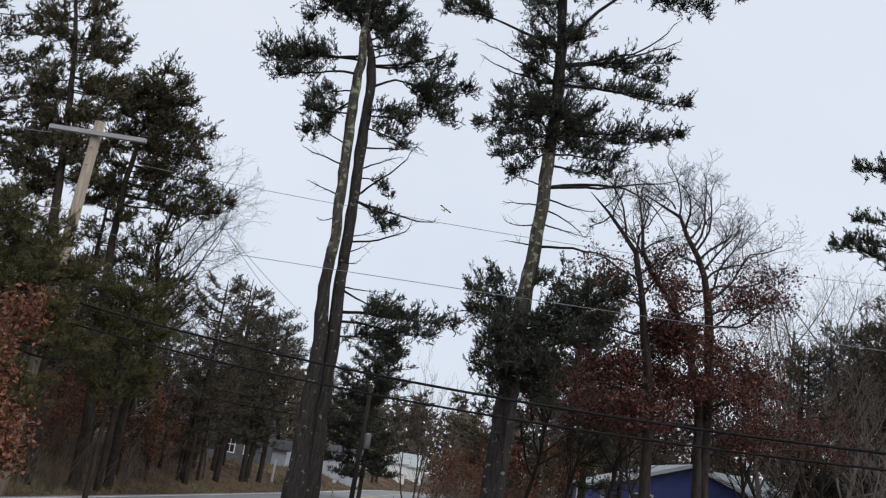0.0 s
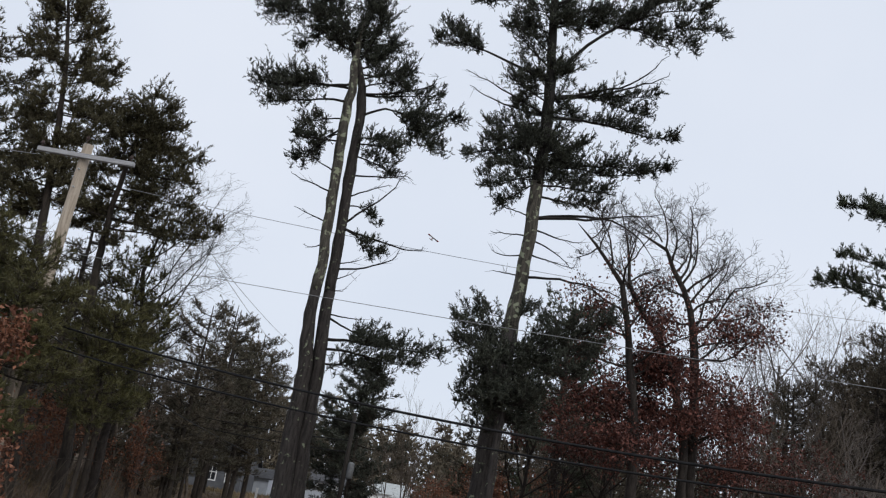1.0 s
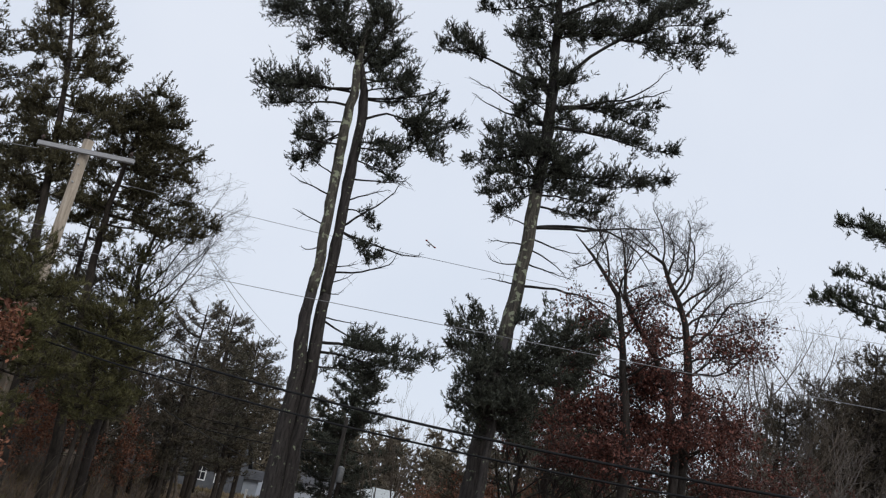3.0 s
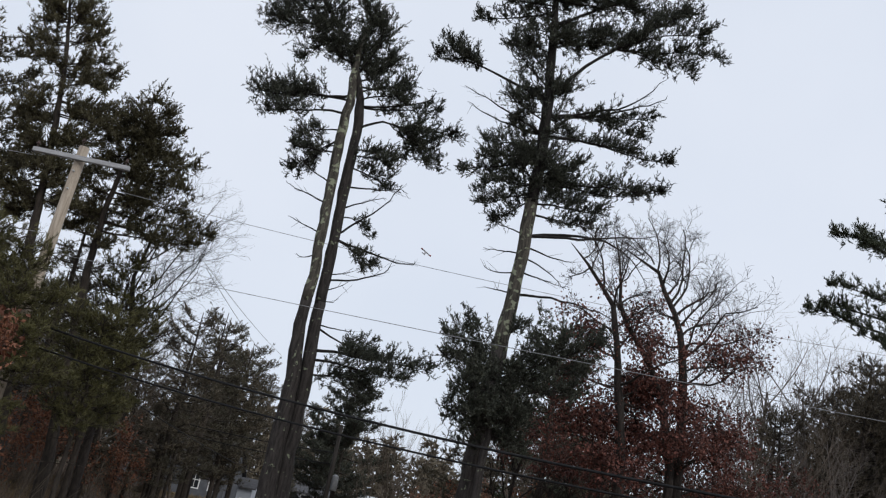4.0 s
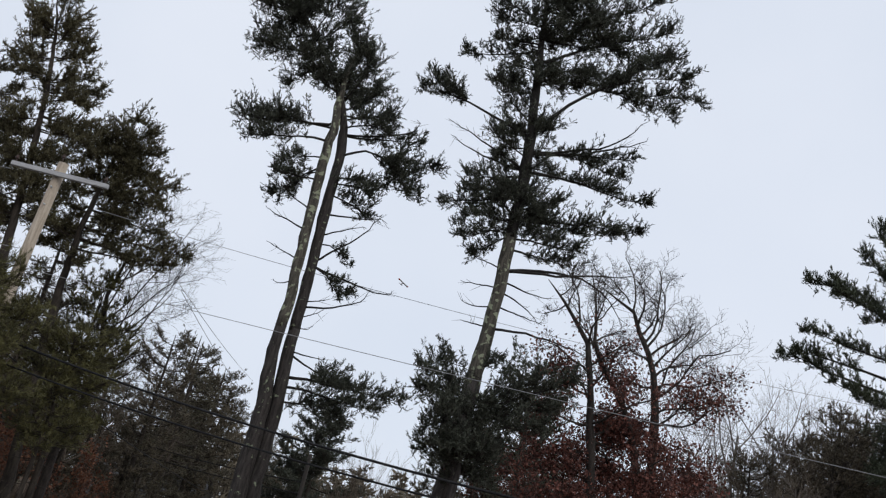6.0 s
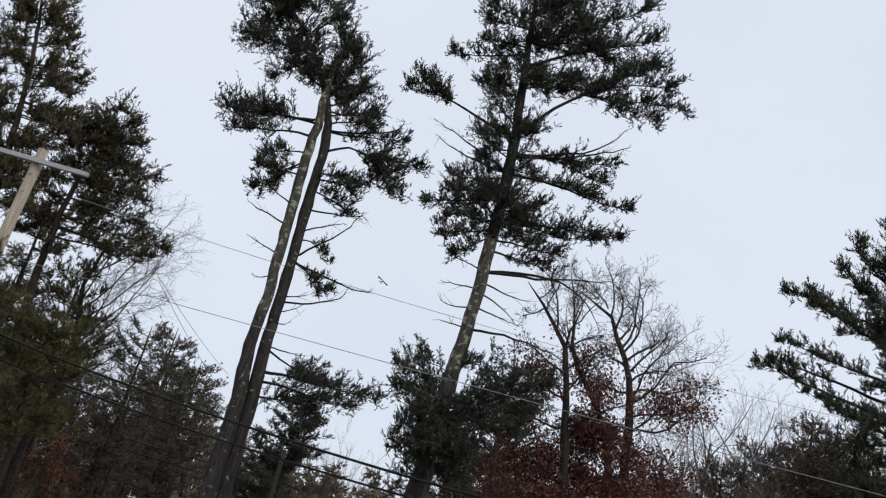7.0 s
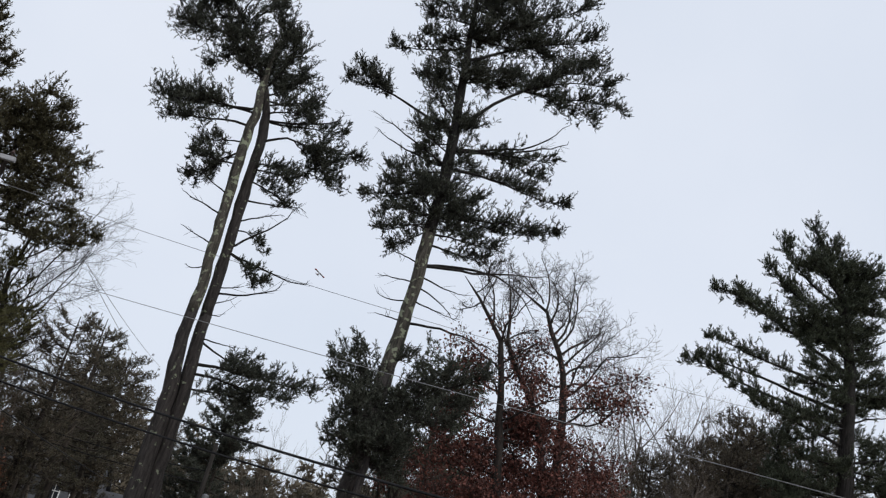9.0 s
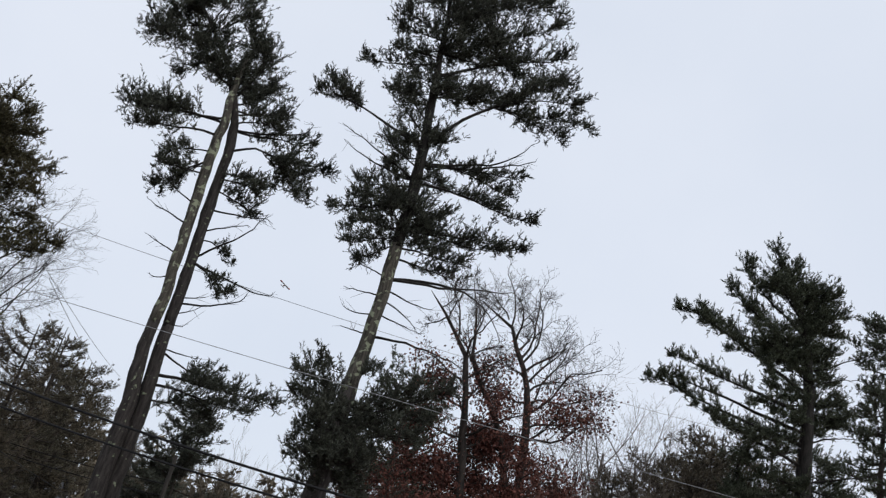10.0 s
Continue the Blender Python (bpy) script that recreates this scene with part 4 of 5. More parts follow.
oak(on_land(7.8, 24.6), [(0.14, -1.0, 0, .18), (0.07, 4.6, 0, .155), (0.04, 5.9, 0, .135), (-0.15, 7.5, 0, .115), (-0.34, 8.4, 0, .1), (-0.54, 8.8, 0, .085), (-0.86, 9.2, 0, .075), (-1.04, 9.7, 0, .06), (-1.30, 10.1, 0, .045), (-1.79, 10.4, 0, .03), (-2.25, 10.4, 0, .01)],
    [(9.2, -0.5, 10.5, -0.3), (9.5, -1.1, 10.9, -0.3), (9.9, -1.4, 11.7, 0.2), (9.0, -0.2, 11.5, 0.2), (8.9, 0.2, 11.1, 0.2), (8.7, 0.5, 10.5, -0.5), (10.1, -2.0, 11.4, 0.6), (10.3, -2.5, 10.8, 0.2), (8.4, 0.3, 9.7, 0.4), (8.1, 0.9, 9.5, 0.6), (7.6, 1.8, 9.9, -0.3), (7.5, 2.4, 8.5, -0.3), (7.8, 1.4, 8.9, -0.3), (8.4, -1.4, 9.0, 0.4), (7.8, -1.1, 8.0, 0.2), (7.1, 1.5, 7.6, -0.5), (6.8, 2.1, 7.4, 0.6), (6.8, -1.0, 6.9, 0.2), (6.2, 1.9, 6.5, -0.5), (6.0, -1.0, 5.9, 0.2), (5.4, 1.7, 5.5, 0.6)],
    "crooked oak with dry dark-red leaves in its lower crown", 313, 11500, (3.2, 9.4), low=7)
for x, y, hh, sd in ((3.6, 27.5, 5.6, 317), (5.8, 28, 6.2, 331), (10.4, 28, 5.8, 337), (11.6, 29, 4.8, 347), (8.2, 32, 5.8, 349), (4.6, 29, 4.8, 353), (13.6, 30, 5.0, 359)):
    bare_tree("oak", on_land(x, y), hh, 0.09, "young oak holding dull red-brown leaves", sd, BARK_OAK, (9, 6, 5), leaf=LEAF_RED, leaf_band=(3.9, 8.0), leaf_n=1700, leaf_size=0.085, fade=0.5, group="oaks", category="oak tree", first=0.5, wander=0.14)
bare_tree("oak", on_land(-5.6, 11.4), 3.9, 0.06, "small oak full of rust-brown leaves", 131, BARK_GREY, (10, 7, 5), leaf=LEAF_ORANGE, leaf_band=(1.2, 5.0), leaf_n=6500, leaf_size=0.075, group="oaks", category="oak tree", first=0.25, ratio=0.42)
oak(on_land(-11.4, 36), [(0.1, -1, 0, 0.2), (0, 3, 0, 0.16), (0.5, 5.4, 0, 0.14), (0.2, 7.2, 0, 0.11), (-0.2, 8.8, 0, 0.08), (0.1, 10.6, 0, 0.05), (0.3, 12.0, 0, 0.01)],
    [(6.4, 3.0, 8.9, 0.3), (6.8, 2.1, 9.3, -0.4), (7.4, 2.6, 10.6, 0.4), (7.8, 3.3, 11.3, 0.2), (8.2, 1.9, 12.2, -0.3), (8.8, 0.9, 12.3, 0.4), (5.8, 2.6, 7.6, 0.6), (6.0, 3.4, 9.9, -0.3), (6.2, -1.6, 9.0, 0.4), (5.0, 2.4, 6.4, -0.5), (9.4, 2.2, 11.6, 0.5)],
    "bare spreading oak with fine dark twigs", 137, 0, (0, 0), kids=(0, 8, 6, 5), name="bare_tree", category="bare tree", group="bare trees", wander=0.13)
bare_tree("bare_tree", on_land(0.2, 46), 7.4, 0.05, "slender many-stemmed bare tree", 139, BARK_GREY, (7, 6, 4), stems=4, angle=0.4)
bare_tree("bare_tree", on_land(15.6, 34), 7.6, 0.13, "bare pale-barked tree with long limbs", 149, TWIG_PALE, (7, 6, 5, 3))

THIN = dict(density=0.62, blades=4, width=0.017, size=0.15)
# the woods on both sides: a few kinds of tree, repeated
wood_pines = [
    wild_pine("pine", on_land(20.2, 39), 11.2, 2.6, 2.7, "brownish pine in the wood", NEEDLE_BROWN, BARK_DARK, 103, 0.2, **THIN),
    wild_pine("pine", on_land(17.9, 42), 10.4, 2.2, 2.6, "brownish pine in the wood", NEEDLE_BROWN, BARK_DARK, 107, 0.2, **THIN),
    wild_pine("pine", on_land(-14.8, 38), 12.0, 3.0, 2.8, "dull green pine in the wood", NEEDLE_DULL, BARK_DARK, 109, 0.2, **THIN),
    wild_pine("pine", on_land(-17.5, 41), 10.0, 1.6, 2.6, "dull green pine in the wood", NEEDLE_DULL, BARK_DARK, 211, 0.18, **THIN),
]
wood_bare = [
    bare_tree("bare_tree", on_land(18.6, 44), 11.6, 0.13, "bare pale-barked tree with fine twigs", 151, TWIG_PALE, (8, 6, 4, 3)),
    bare_tree("bare_tree", on_land(-13.2, 41), 9.6, 0.12, "bare grey tree with fine twigs", 157, BARK_GREY, (8, 6, 4, 3)),
    bare_tree("bare_tree", on_land(12.4, 30.5), 7.4, 0.09, "slim bare tree with fine twigs", 163, BARK_GREY, (8, 5, 4, 3)),
]
shrubby = bare_tree("oak_sapling", on_land(-13.5, 33.5), 3.6, 0.04, "thin sapling with a few rust-brown leaves", 167, BARK_GREY, (7, 4, 3), leaf=LEAF_ORANGE, leaf_band=(0.4, 4), leaf_n=900, group="saplings", category="sapling", first=0.15)
rng = np.random.default_rng(9)


def repeat(kind, x, y, scale):
    e = edge_x(y)
    if e - 2.4 < x < e + ROAD_W + 1.5:  # keep clear of the road
        x = e - 2.4 if x < e + ROAD_W / 2 else e + ROAD_W + 1.5
    m = pose(x, y, land(x, y), 0, 0, rng.uniform(0, 360)) @ Matrix.Diagonal((scale, scale, scale, 1))
    return copy_thing(kind, m)


for x, y, k, sc in ((-9.3, 52, 2, 0.95), (-11.6, 56, 2, 1.0), (-7.4, 61, 2, 0.9), (-13.2, 47, 3, 0.66), (-15.2, 44, 0, 0.7), (-12.4, 40, 1, 0.55), (-10.9, 42, 0, 0.5), (-5.6, 80, 2, 0.75), (-13, 88, 0, 1.1), (-17, 86, 2, 1.1), (-9, 90, 1, 1.0), (-9.6, 46.5, 1, 0.5), (-12.4, 62, 2, 0.9), (-16.5, 47, 3, 0.7),
                   (9.4, 56, 0, 1.2), (12.4, 58, 1, 1.0), (15.6, 58, 0, 0.75), (19.6, 57, 1, 0.7), (8.2, 43, 2, 0.95), (20.8, 36, 1, 0.85), (22.8, 37.5, 0, 0.95), (24.6, 36, 1, 0.8), (19.6, 37, 1, 1.0), (21.8, 39.5, 0, 1.1), (23.6, 41, 1, 1.2), (27, 39, 0, 1.1), (22, 35.5, 1, 1.0), (25.5, 38, 3, 1.1), (28, 37, 2, 0.9),
                   (16.8, 39.5, 0, 0.85), (18.4, 37.5, 1, 0.85), (13.8, 60, 1, 1.0), (11.8, 62, 0, 1.0), (16, 58, 0, 0.9), (18.6, 60, 1, 1.0), (10.2, 57, 0, 0.85), (21.4, 59, 0, 1.0), (8.4, 60, 1, 0.9), (14.8, 64, 0, 0.8), (12.6, 57, 1, 0.6), (-8.6, 57, 2, 0.85), (-10.4, 61, 2, 0.95), (-12.2, 53, 3, 0.85), (-14.6, 51, 3, 0.9), (24, 44, 0, 1.1), (27, 43, 1, 1.1), (25.4, 46, 1, 0.9), (8.6, 37, 1, 0.6), (19.5, 33, 0, 0.5), (24, 32.5, 1, 0.55), (26.5, 36, 0, 0.6), (20.6, 43, 1, 1.15), (22.4, 42, 0, 1.2), (24.0, 42.5, 1, 1.35), (26.0, 41, 0, 1.25), (23.0, 45, 0, 0.9),
                   (16.4, 38, 1, 0.9), (17.8, 36.5, 0, 0.85), (20.4, 37.5, 0, 1.0), (23.2, 38.6, 0, 0.95), (26.4, 38.2, 0, 0.9), (19.0, 36, 1, 0.95), (21.6, 36.8, 1, 0.9), (24.8, 39.5, 1, 1.0), (28.4, 40, 1, 1.0), (22.8, 46, 0, 1.15)):
    repeat(wood_pines[k], x, y, sc)
for x, y, sc in ((-10.6, 46, 0.52), (-12.6, 47.5, 0.6), (-9.6, 49, 0.5), (-14.4, 45, 0.62)):  # olive understory
    repeat(wood_pines[2], x, y, sc)
for k in range(10):  # beyond the road, clear of the gap where the houses show
    y = 36 + 40 * rng.uniform() ** 1.2
    x = -y * rng.uniform(0.36, 0.62)
    if x < edge_x(y) - 3:
        repeat((wood_pines[2:] + wood_bare[1:2])[k % 3], x, y, rng.uniform(0.75, 1.05))
for x, y, k, sc in ((-10.6, 40, 1, 0.8), (-12.2, 44, 1, 0.95), (-8.9, 50, 1, 0.8), (-14.6, 35, 2, 1.0), (-16.4, 37, 1, 0.9), (-12.9, 36.5, 2, 0.9), (5.6, 36, 2, 0.8), (13.2, 31.5, 2, 0.9), (17.2, 33, 2, 1.0), (17.6, 41, 0, 1.15), (20.4, 42, 0, 1.2), (22.6, 43, 0, 1.25), (15.4, 38.5, 0, 1.0), (24.4, 41, 0, 1.2), (19.2, 38, 0, 1.1)):
    repeat(wood_bare[k], x, y, sc)
for k in range(6):  # the near side, behind the oaks
    y = 33 + 34 * rng.uniform() ** 1.2
    x = y * rng.uniform(0.46, 0.85)
    repeat((wood_pines[:2] + wood_bare)[k % 5], x, y, rng.uniform(0.75, 1.05) * (0.8 if x / y < 0.3 else 1))
for k in range(8):  # where the road leads
    y = 95 + 40 * rng.uniform()
    repeat((wood_pines[1:] + wood_bare[:1])[k % 4], y * rng.uniform(-0.2, 0.12), y, rng.uniform(0.7, 0.85))
for k in range(26):  # low bare growth under the near trees
    y = 28 + 10 * rng.uniform()
    repeat(wood_bare[0 if k % 4 else 2], y * rng.uniform(0.46, 0.8), y, rng.uniform(0.3, 0.5))
for k in range(34):
    y = 29 + 14 * rng.uniform()
    x = (edge_x(y) - rng.uniform(1.5, 11)) if k % 3 else y * rng.choice([rng.uniform(0.08, 0.17), rng.uniform(0.44, 0.7)])
    repeat(shrubby, x, y, rng.uniform(0.5, 1.1))


for x, y, sc in ((2.6, 52, 1.0), (3.8, 50, 1.1), (4.6, 56, 1.3), (3.2, 64, 1.3), (5.4, 62, 1.4), (6.6, 70, 1.5), (1.6, 47, 0.7), (2.2, 70, 1.1)):
    repeat(shrubby, x, y, sc)
for x, y, k, sc in ((4.4, 70, 1, 0.6), (6.2, 78, 1, 0.75), (3.0, 84, 1, 0.6), (-1.5, 138, 1, 0.9), (2.5, 142, 1, 0.9)):
    repeat(wood_bare[k], x, y, sc)


def far_wood():
    """A ragged belt of trees all round, too far off to tell one from the next."""
    g, w, r = Soup(), Soup(), np.random.default_rng(77)
    for k in range(520):
        a = r.uniform(-0.75, 0.85) if k < 300 else r.uniform(0.85, 5.53)
        d = r.uniform(150, 210)
        x, y = d * math.sin(a), d * math.cos(a)
        h = r.uniform(11, 17)
        z = land(x, y)
        m = 80 if k < 300 else 24
        u = r.uniform(0.05, 1, m)
        rad = 3.4 * (1.15 - u) ** 0.6 * r.uniform(0.2, 1, m)
        th = r.uniform(0, 6.283, m)
        p = np.stack([x + rad * np.cos(th), y + rad * np.sin(th), z + u * h], 1)
        dd = unit(np.stack([np.cos(th), np.sin(th), np.full(m, 0.6)], 1))
        g.tufts(p, dd, 1.2, 3, r, 0.24)
        w.sticks([(x, y, z - 0.3)], [(x, y, z + h * 0.9)], 0.2, 0.05)
    ob = new("far_wood", g.mesh("far_wood", NEEDLE_BROWN))
    tagged(ob, "distant belt of dull brown-green winter woods", "woods", kind="stuff")
    soup_part("trunk_work", w, BARK_DARK, ob, kind="stuff")


def brush():
    """Bare brush and brambles on the bank and below the trees."""
    w, g, r = Soup(), Soup(), np.random.default_rng(78)
    for k in range(800):
        y = 27 + 40 * r.uniform() ** 1.5
        x = (edge_x(y) - r.uniform(0.8, 14)) if k % 2 else y * r.choice([r.uniform(0.03, 0.18), r.uniform(0.44, 0.75)])
        if -12.5 < math.degrees(math.atan2(x, y)) < -3.5 and y > 40:
            continue
        z = land(x, y) - 0.05
        n = 7
        p0 = np.repeat([[x, y, z]], n, 0) + r.normal(size=(n, 3)) * [0.25, 0.25, 0]
        d = unit(np.stack([r.normal(size=n) * 0.5, r.normal(size=n) * 0.5, np.ones(n)], 1))
        ln = r.uniform(0.5, 2.4, (n, 1)) * r.uniform(0.6, 1.3)
        p1 = p0 + d * ln
        w.sticks(p0, p1, 0.012, 0.004)
        q = p0 + d * ln * r.uniform(0.3, 0.9, (n, 1))
        w.tufts(q, d, 0.45, 4, r, 0.006)
        if k % 2 == 0:
            g.leaves(p1 + r.normal(size=(n, 3)) * 0.15, 0.09, r)
            g.leaves(q + r.normal(size=(n, 3)) * 0.2, 0.09, r)
    ob = new("brush", w.mesh("brush", BARK_GREY))
    tagged(ob, "tangle of bare brown brush and brambles", "brush", kind="stuff")
    soup_part("leaf_mass", g, LEAF_ORANGE, ob, kind="stuff")


def bank_grass():
    """Dead grass and fallen twigs along the bank and verges."""
    g, r = Soup(), np.random.default_rng(79)
    n = 9000
    y = 22 + 50 * r.uniform(size=n) ** 1.3
    e = np.array([edge_x(v) for v in y])
    x = np.where(np.arange(n) % 4 > 0, e - r.uniform(0.3, 9, n), e + ROAD_W + r.uniform(0.3, 8, n))
    z = np.array([land(a, b) for a, b in zip(x, y)])
    d = unit(np.stack([r.normal(size=n) * 0.5, r.normal(size=n) * 0.5, np.ones(n)], 1))
    g.tufts(np.stack([x, y, z + 0.03], 1), d, 0.28, 4, r, 0.012)
    y = r.uniform(65, 125, 3000)
    x = np.array([edge_x(v) for v in y]) - r.uniform(0.3, 9, 3000)
    z = np.array([land(a, b) for a, b in zip(x, y)])
    g.tufts(np.stack([x, y, z + 0.03], 1), d[:3000], 0.35, 3, r, 0.025)
    tagged(new("bank_grass", g.mesh("bank_grass", DRY_GRASS)), "dead tan grass along the roadside bank", "grass", kind="stuff")


far_wood()
brush()
bank_grass()

# ---- pole, cables ----


def sag_line(a, b, sag, n=40):
    s = np.linspace(0, 1, n)
    c = np.array(a)[None] * (1 - s[:, None]) + np.array(b)[None] * s[:, None]
    c[:, 2] -= sag * 4 * s * (1 - s)
    return c


POLE = (-11.6, 27.2)


def utility_pole():
    z0 = land(*POLE)
    p = thing("utility_pole", (*POLE, z0), "weathered wooden utility pole with a grey crossarm", "utility pole")
    s = Soup()
    s.tube([(0, 0, -0.2), (0.02, 0, 5), (0.1, 0, 10.85 - z0)], [0.21, 0.19, 0.16], 14, 0.03, np.random.default_rng(3))
    soup_part("pole", s, POLE_WOOD, p, smooth=True)
    top = 10.85 - z0
    part("crossarm", boxed(-1.32, 1.77, -0.3, -0.16, top - 0.54, top - 0.39, bevel=0.012), ARM_WOOD, p, "grey wooden crossarm")
    for x in (-1.22, 0.12, 1.62):
        s = Soup()
        zt = top - 0.39 if x != 0.12 else top
        s.tube([(x, -0.23, zt), (x, -0.23, zt + 0.1), (x, -0.23, zt + 0.11), (x, -0.23, zt + 0.15), (x, -0.23, zt + 0.16), (x, -0.23, zt + 0.22)], [0.02, 0.02, 0.06, 0.065, 0.045, 0.03], 10)
        soup_part("insulator", s, PORCELAIN, p, "brown porcelain insulator")
    for z in (0.45, 0.9, 1.5):
        s = Soup()
        s.tube([(0.1, -0.26, top - z), (0.1, -0.14, top - z)], [0.025, 0.025], 6)
        soup_part("bolt", s, METAL, p)
    s = Soup()
    s.tube([(0, -0.1, 6.3 - z0), (-0.35, -0.25, 6.8 - z0), (-0.7, -0.4, 7.15 - z0), (-1.1, -0.5, 7.3 - z0), (-1.7, -0.6, 7.33 - z0)], [0.035] * 5, 7)
    arm = soup_part("lamp_arm", s, METAL, p, "curved galvanised street lamp arm", smooth=True)
    s = Soup()
    s.tube([(-1.6, -0.6, 7.33 - z0), (-1.75, -0.62, 7.34 - z0), (-2.1, -0.66, 7.33 - z0), (-2.35, -0.7, 7.3 - z0)], [0.05, 0.12, 0.14, 0.06], 10)
    soup_part("lamp_head", s, METAL, arm, "grey street lamp head", smooth=True)


utility_pole()
for name, a, b, sag, r, mat, label in (
    ("cable", (-11.5, 27.0, 5.11), (19.0, 12.0, 3.74), 1.0, 0.034, RUBBER, "thick black communication cable"),
    ("cable", (-11.5, 27.0, 4.45), (19.0, 12.0, 3.58), 0.98, 0.028, RUBBER, "thick black communication cable"),
    ("wire", (-10.0, 27.0, 9.6), (22.0, 32.0, 11.3), 0.5, 0.0085, WIRE, "thin grey power line"),
    ("wire", (-11.4, 27.0, 7.25), (19.0, 14.0, 4.85), 0.12, 0.009, WIRE, "thin grey power line"),
):
    s = Soup()
    s.tube(sag_line(a, b, sag), np.full(40, r), 6)
    tagged(new(name, s.mesh(name, mat, True)), label, "overhead line", "overhead lines")


def far_pole():
    x, y = -2.25, 40.5
    z = land(x, y)
    p = thing("utility_pole", (x, y, z), "slim dark utility pole with a transformer by the road", "utility pole")
    s = Soup()
    s.tube([(0, 0, -0.2), (0.02, 0, 3), (0.03, 0, 5.1 - z)], [0.12, 0.105, 0.085], 10)
    soup_part("pole", s, POLE_DARK, p, smooth=True)
    s = Soup()
    s.tube([(0.26, 0, 2.3 - z), (0.26, 0, 2.32 - z), (0.26, 0, 2.9 - z), (0.26, 0, 2.94 - z), (0.26, 0, 3.0 - z)], [0.13, 0.155, 0.155, 0.14, 0.04], 12)
    soup_part("transformer", s, METAL_DULL, p, "grey metal transformer can", smooth=True)
    for dz in (0.0, 0.5):
        s = Soup()
        s.tube(sag_line((x, y, 3.4 + dz), (-16.0, 52.0, 4.4 + dz), 0.3), np.full(40, 0.02), 5)
        tagged(new("wire", s.mesh("wire", RUBBER)), "dark service wire between poles", "overhead line", "overhead lines")


far_pole()
for a, b, sag, r, mat, label in (
    ((-7.4, 29.0, 8.54), (-8.0, 58.0, 10.21), 0.15, 0.011, WIRE, "thin grey service drop"),
    ((-7.1, 29.0, 8.19), (-8.2, 58.0, 9.24), 0.15, 0.011, WIRE, "thin grey service drop"),
    ((-11.5, 27.1, 4.6), (-14.5, 45.0, 3.2), 0.2, 0.02, RUBBER, "dark service drop to a house"),
    ((-11.5, 27.1, 4.9), (-6.0, 68.0, 2.2), 0.4, 0.02, RUBBER, "dark service drop to a house"),
    ((-12.9, 27.0, 10.2), (-40.0, 26.0, 11.0), 0.5, 0.012, WIRE, "thin grey power line"),
    ((-11.7, 27.0, 7.8), (-40.0, 26.0, 8.6), 0.5, 0.012, WIRE, "thin grey power line"),
    ((-11.7, 27.0, 5.1), (-40.0, 26.0, 5.8), 0.6, 0.034, RUBBER, "thick black communication cable"),
):
    s = Soup()
    s.tube(sag_line(a, b, sag), np.full(40, r), 5)
    tagged(new("wire", s.mesh("wire", mat)), label, "overhead line", "overhead lines")

# ---- houses ----


def window(parent, x, y, z, w, h, bars=1):
    """A framed sash window on a wall that faces the viewer."""
    fr = part("window", boxed(x - w / 2, x + w / 2, y - 0.03, y + 0.05, z - h / 2, z + h / 2), PANE, parent, "dark window pane in a white frame")
    t = 0.09
    for x0, x1, z0, z1 in ((x - w / 2 - t, x + w / 2 + t, z + h / 2, z + h / 2 + t), (x - w / 2 - t, x + w / 2 + t, z - h / 2 - t, z - h / 2), (x - w / 2 - t, x - w / 2, z - h / 2, z + h / 2), (x + w / 2, x + w / 2 + t, z - h / 2, z + h / 2)):
        part("window_frame", boxed(x0, x1, y - 0.06, y + 0.02, z0, z1), WHITE, fr)
    for k in range(bars):
        zz = z - h / 2 + h * (k + 1) / (bars + 1)
        part("glazing_bar", boxed(x - w / 2, x + w / 2, y - 0.055, y - 0.025, zz - 0.03, zz + 0.03), WHITE, fr)
    part("glazing_bar", boxed(x - 0.02, x + 0.02, y - 0.053, y - 0.027, z - h / 2, z + h / 2), WHITE, fr)


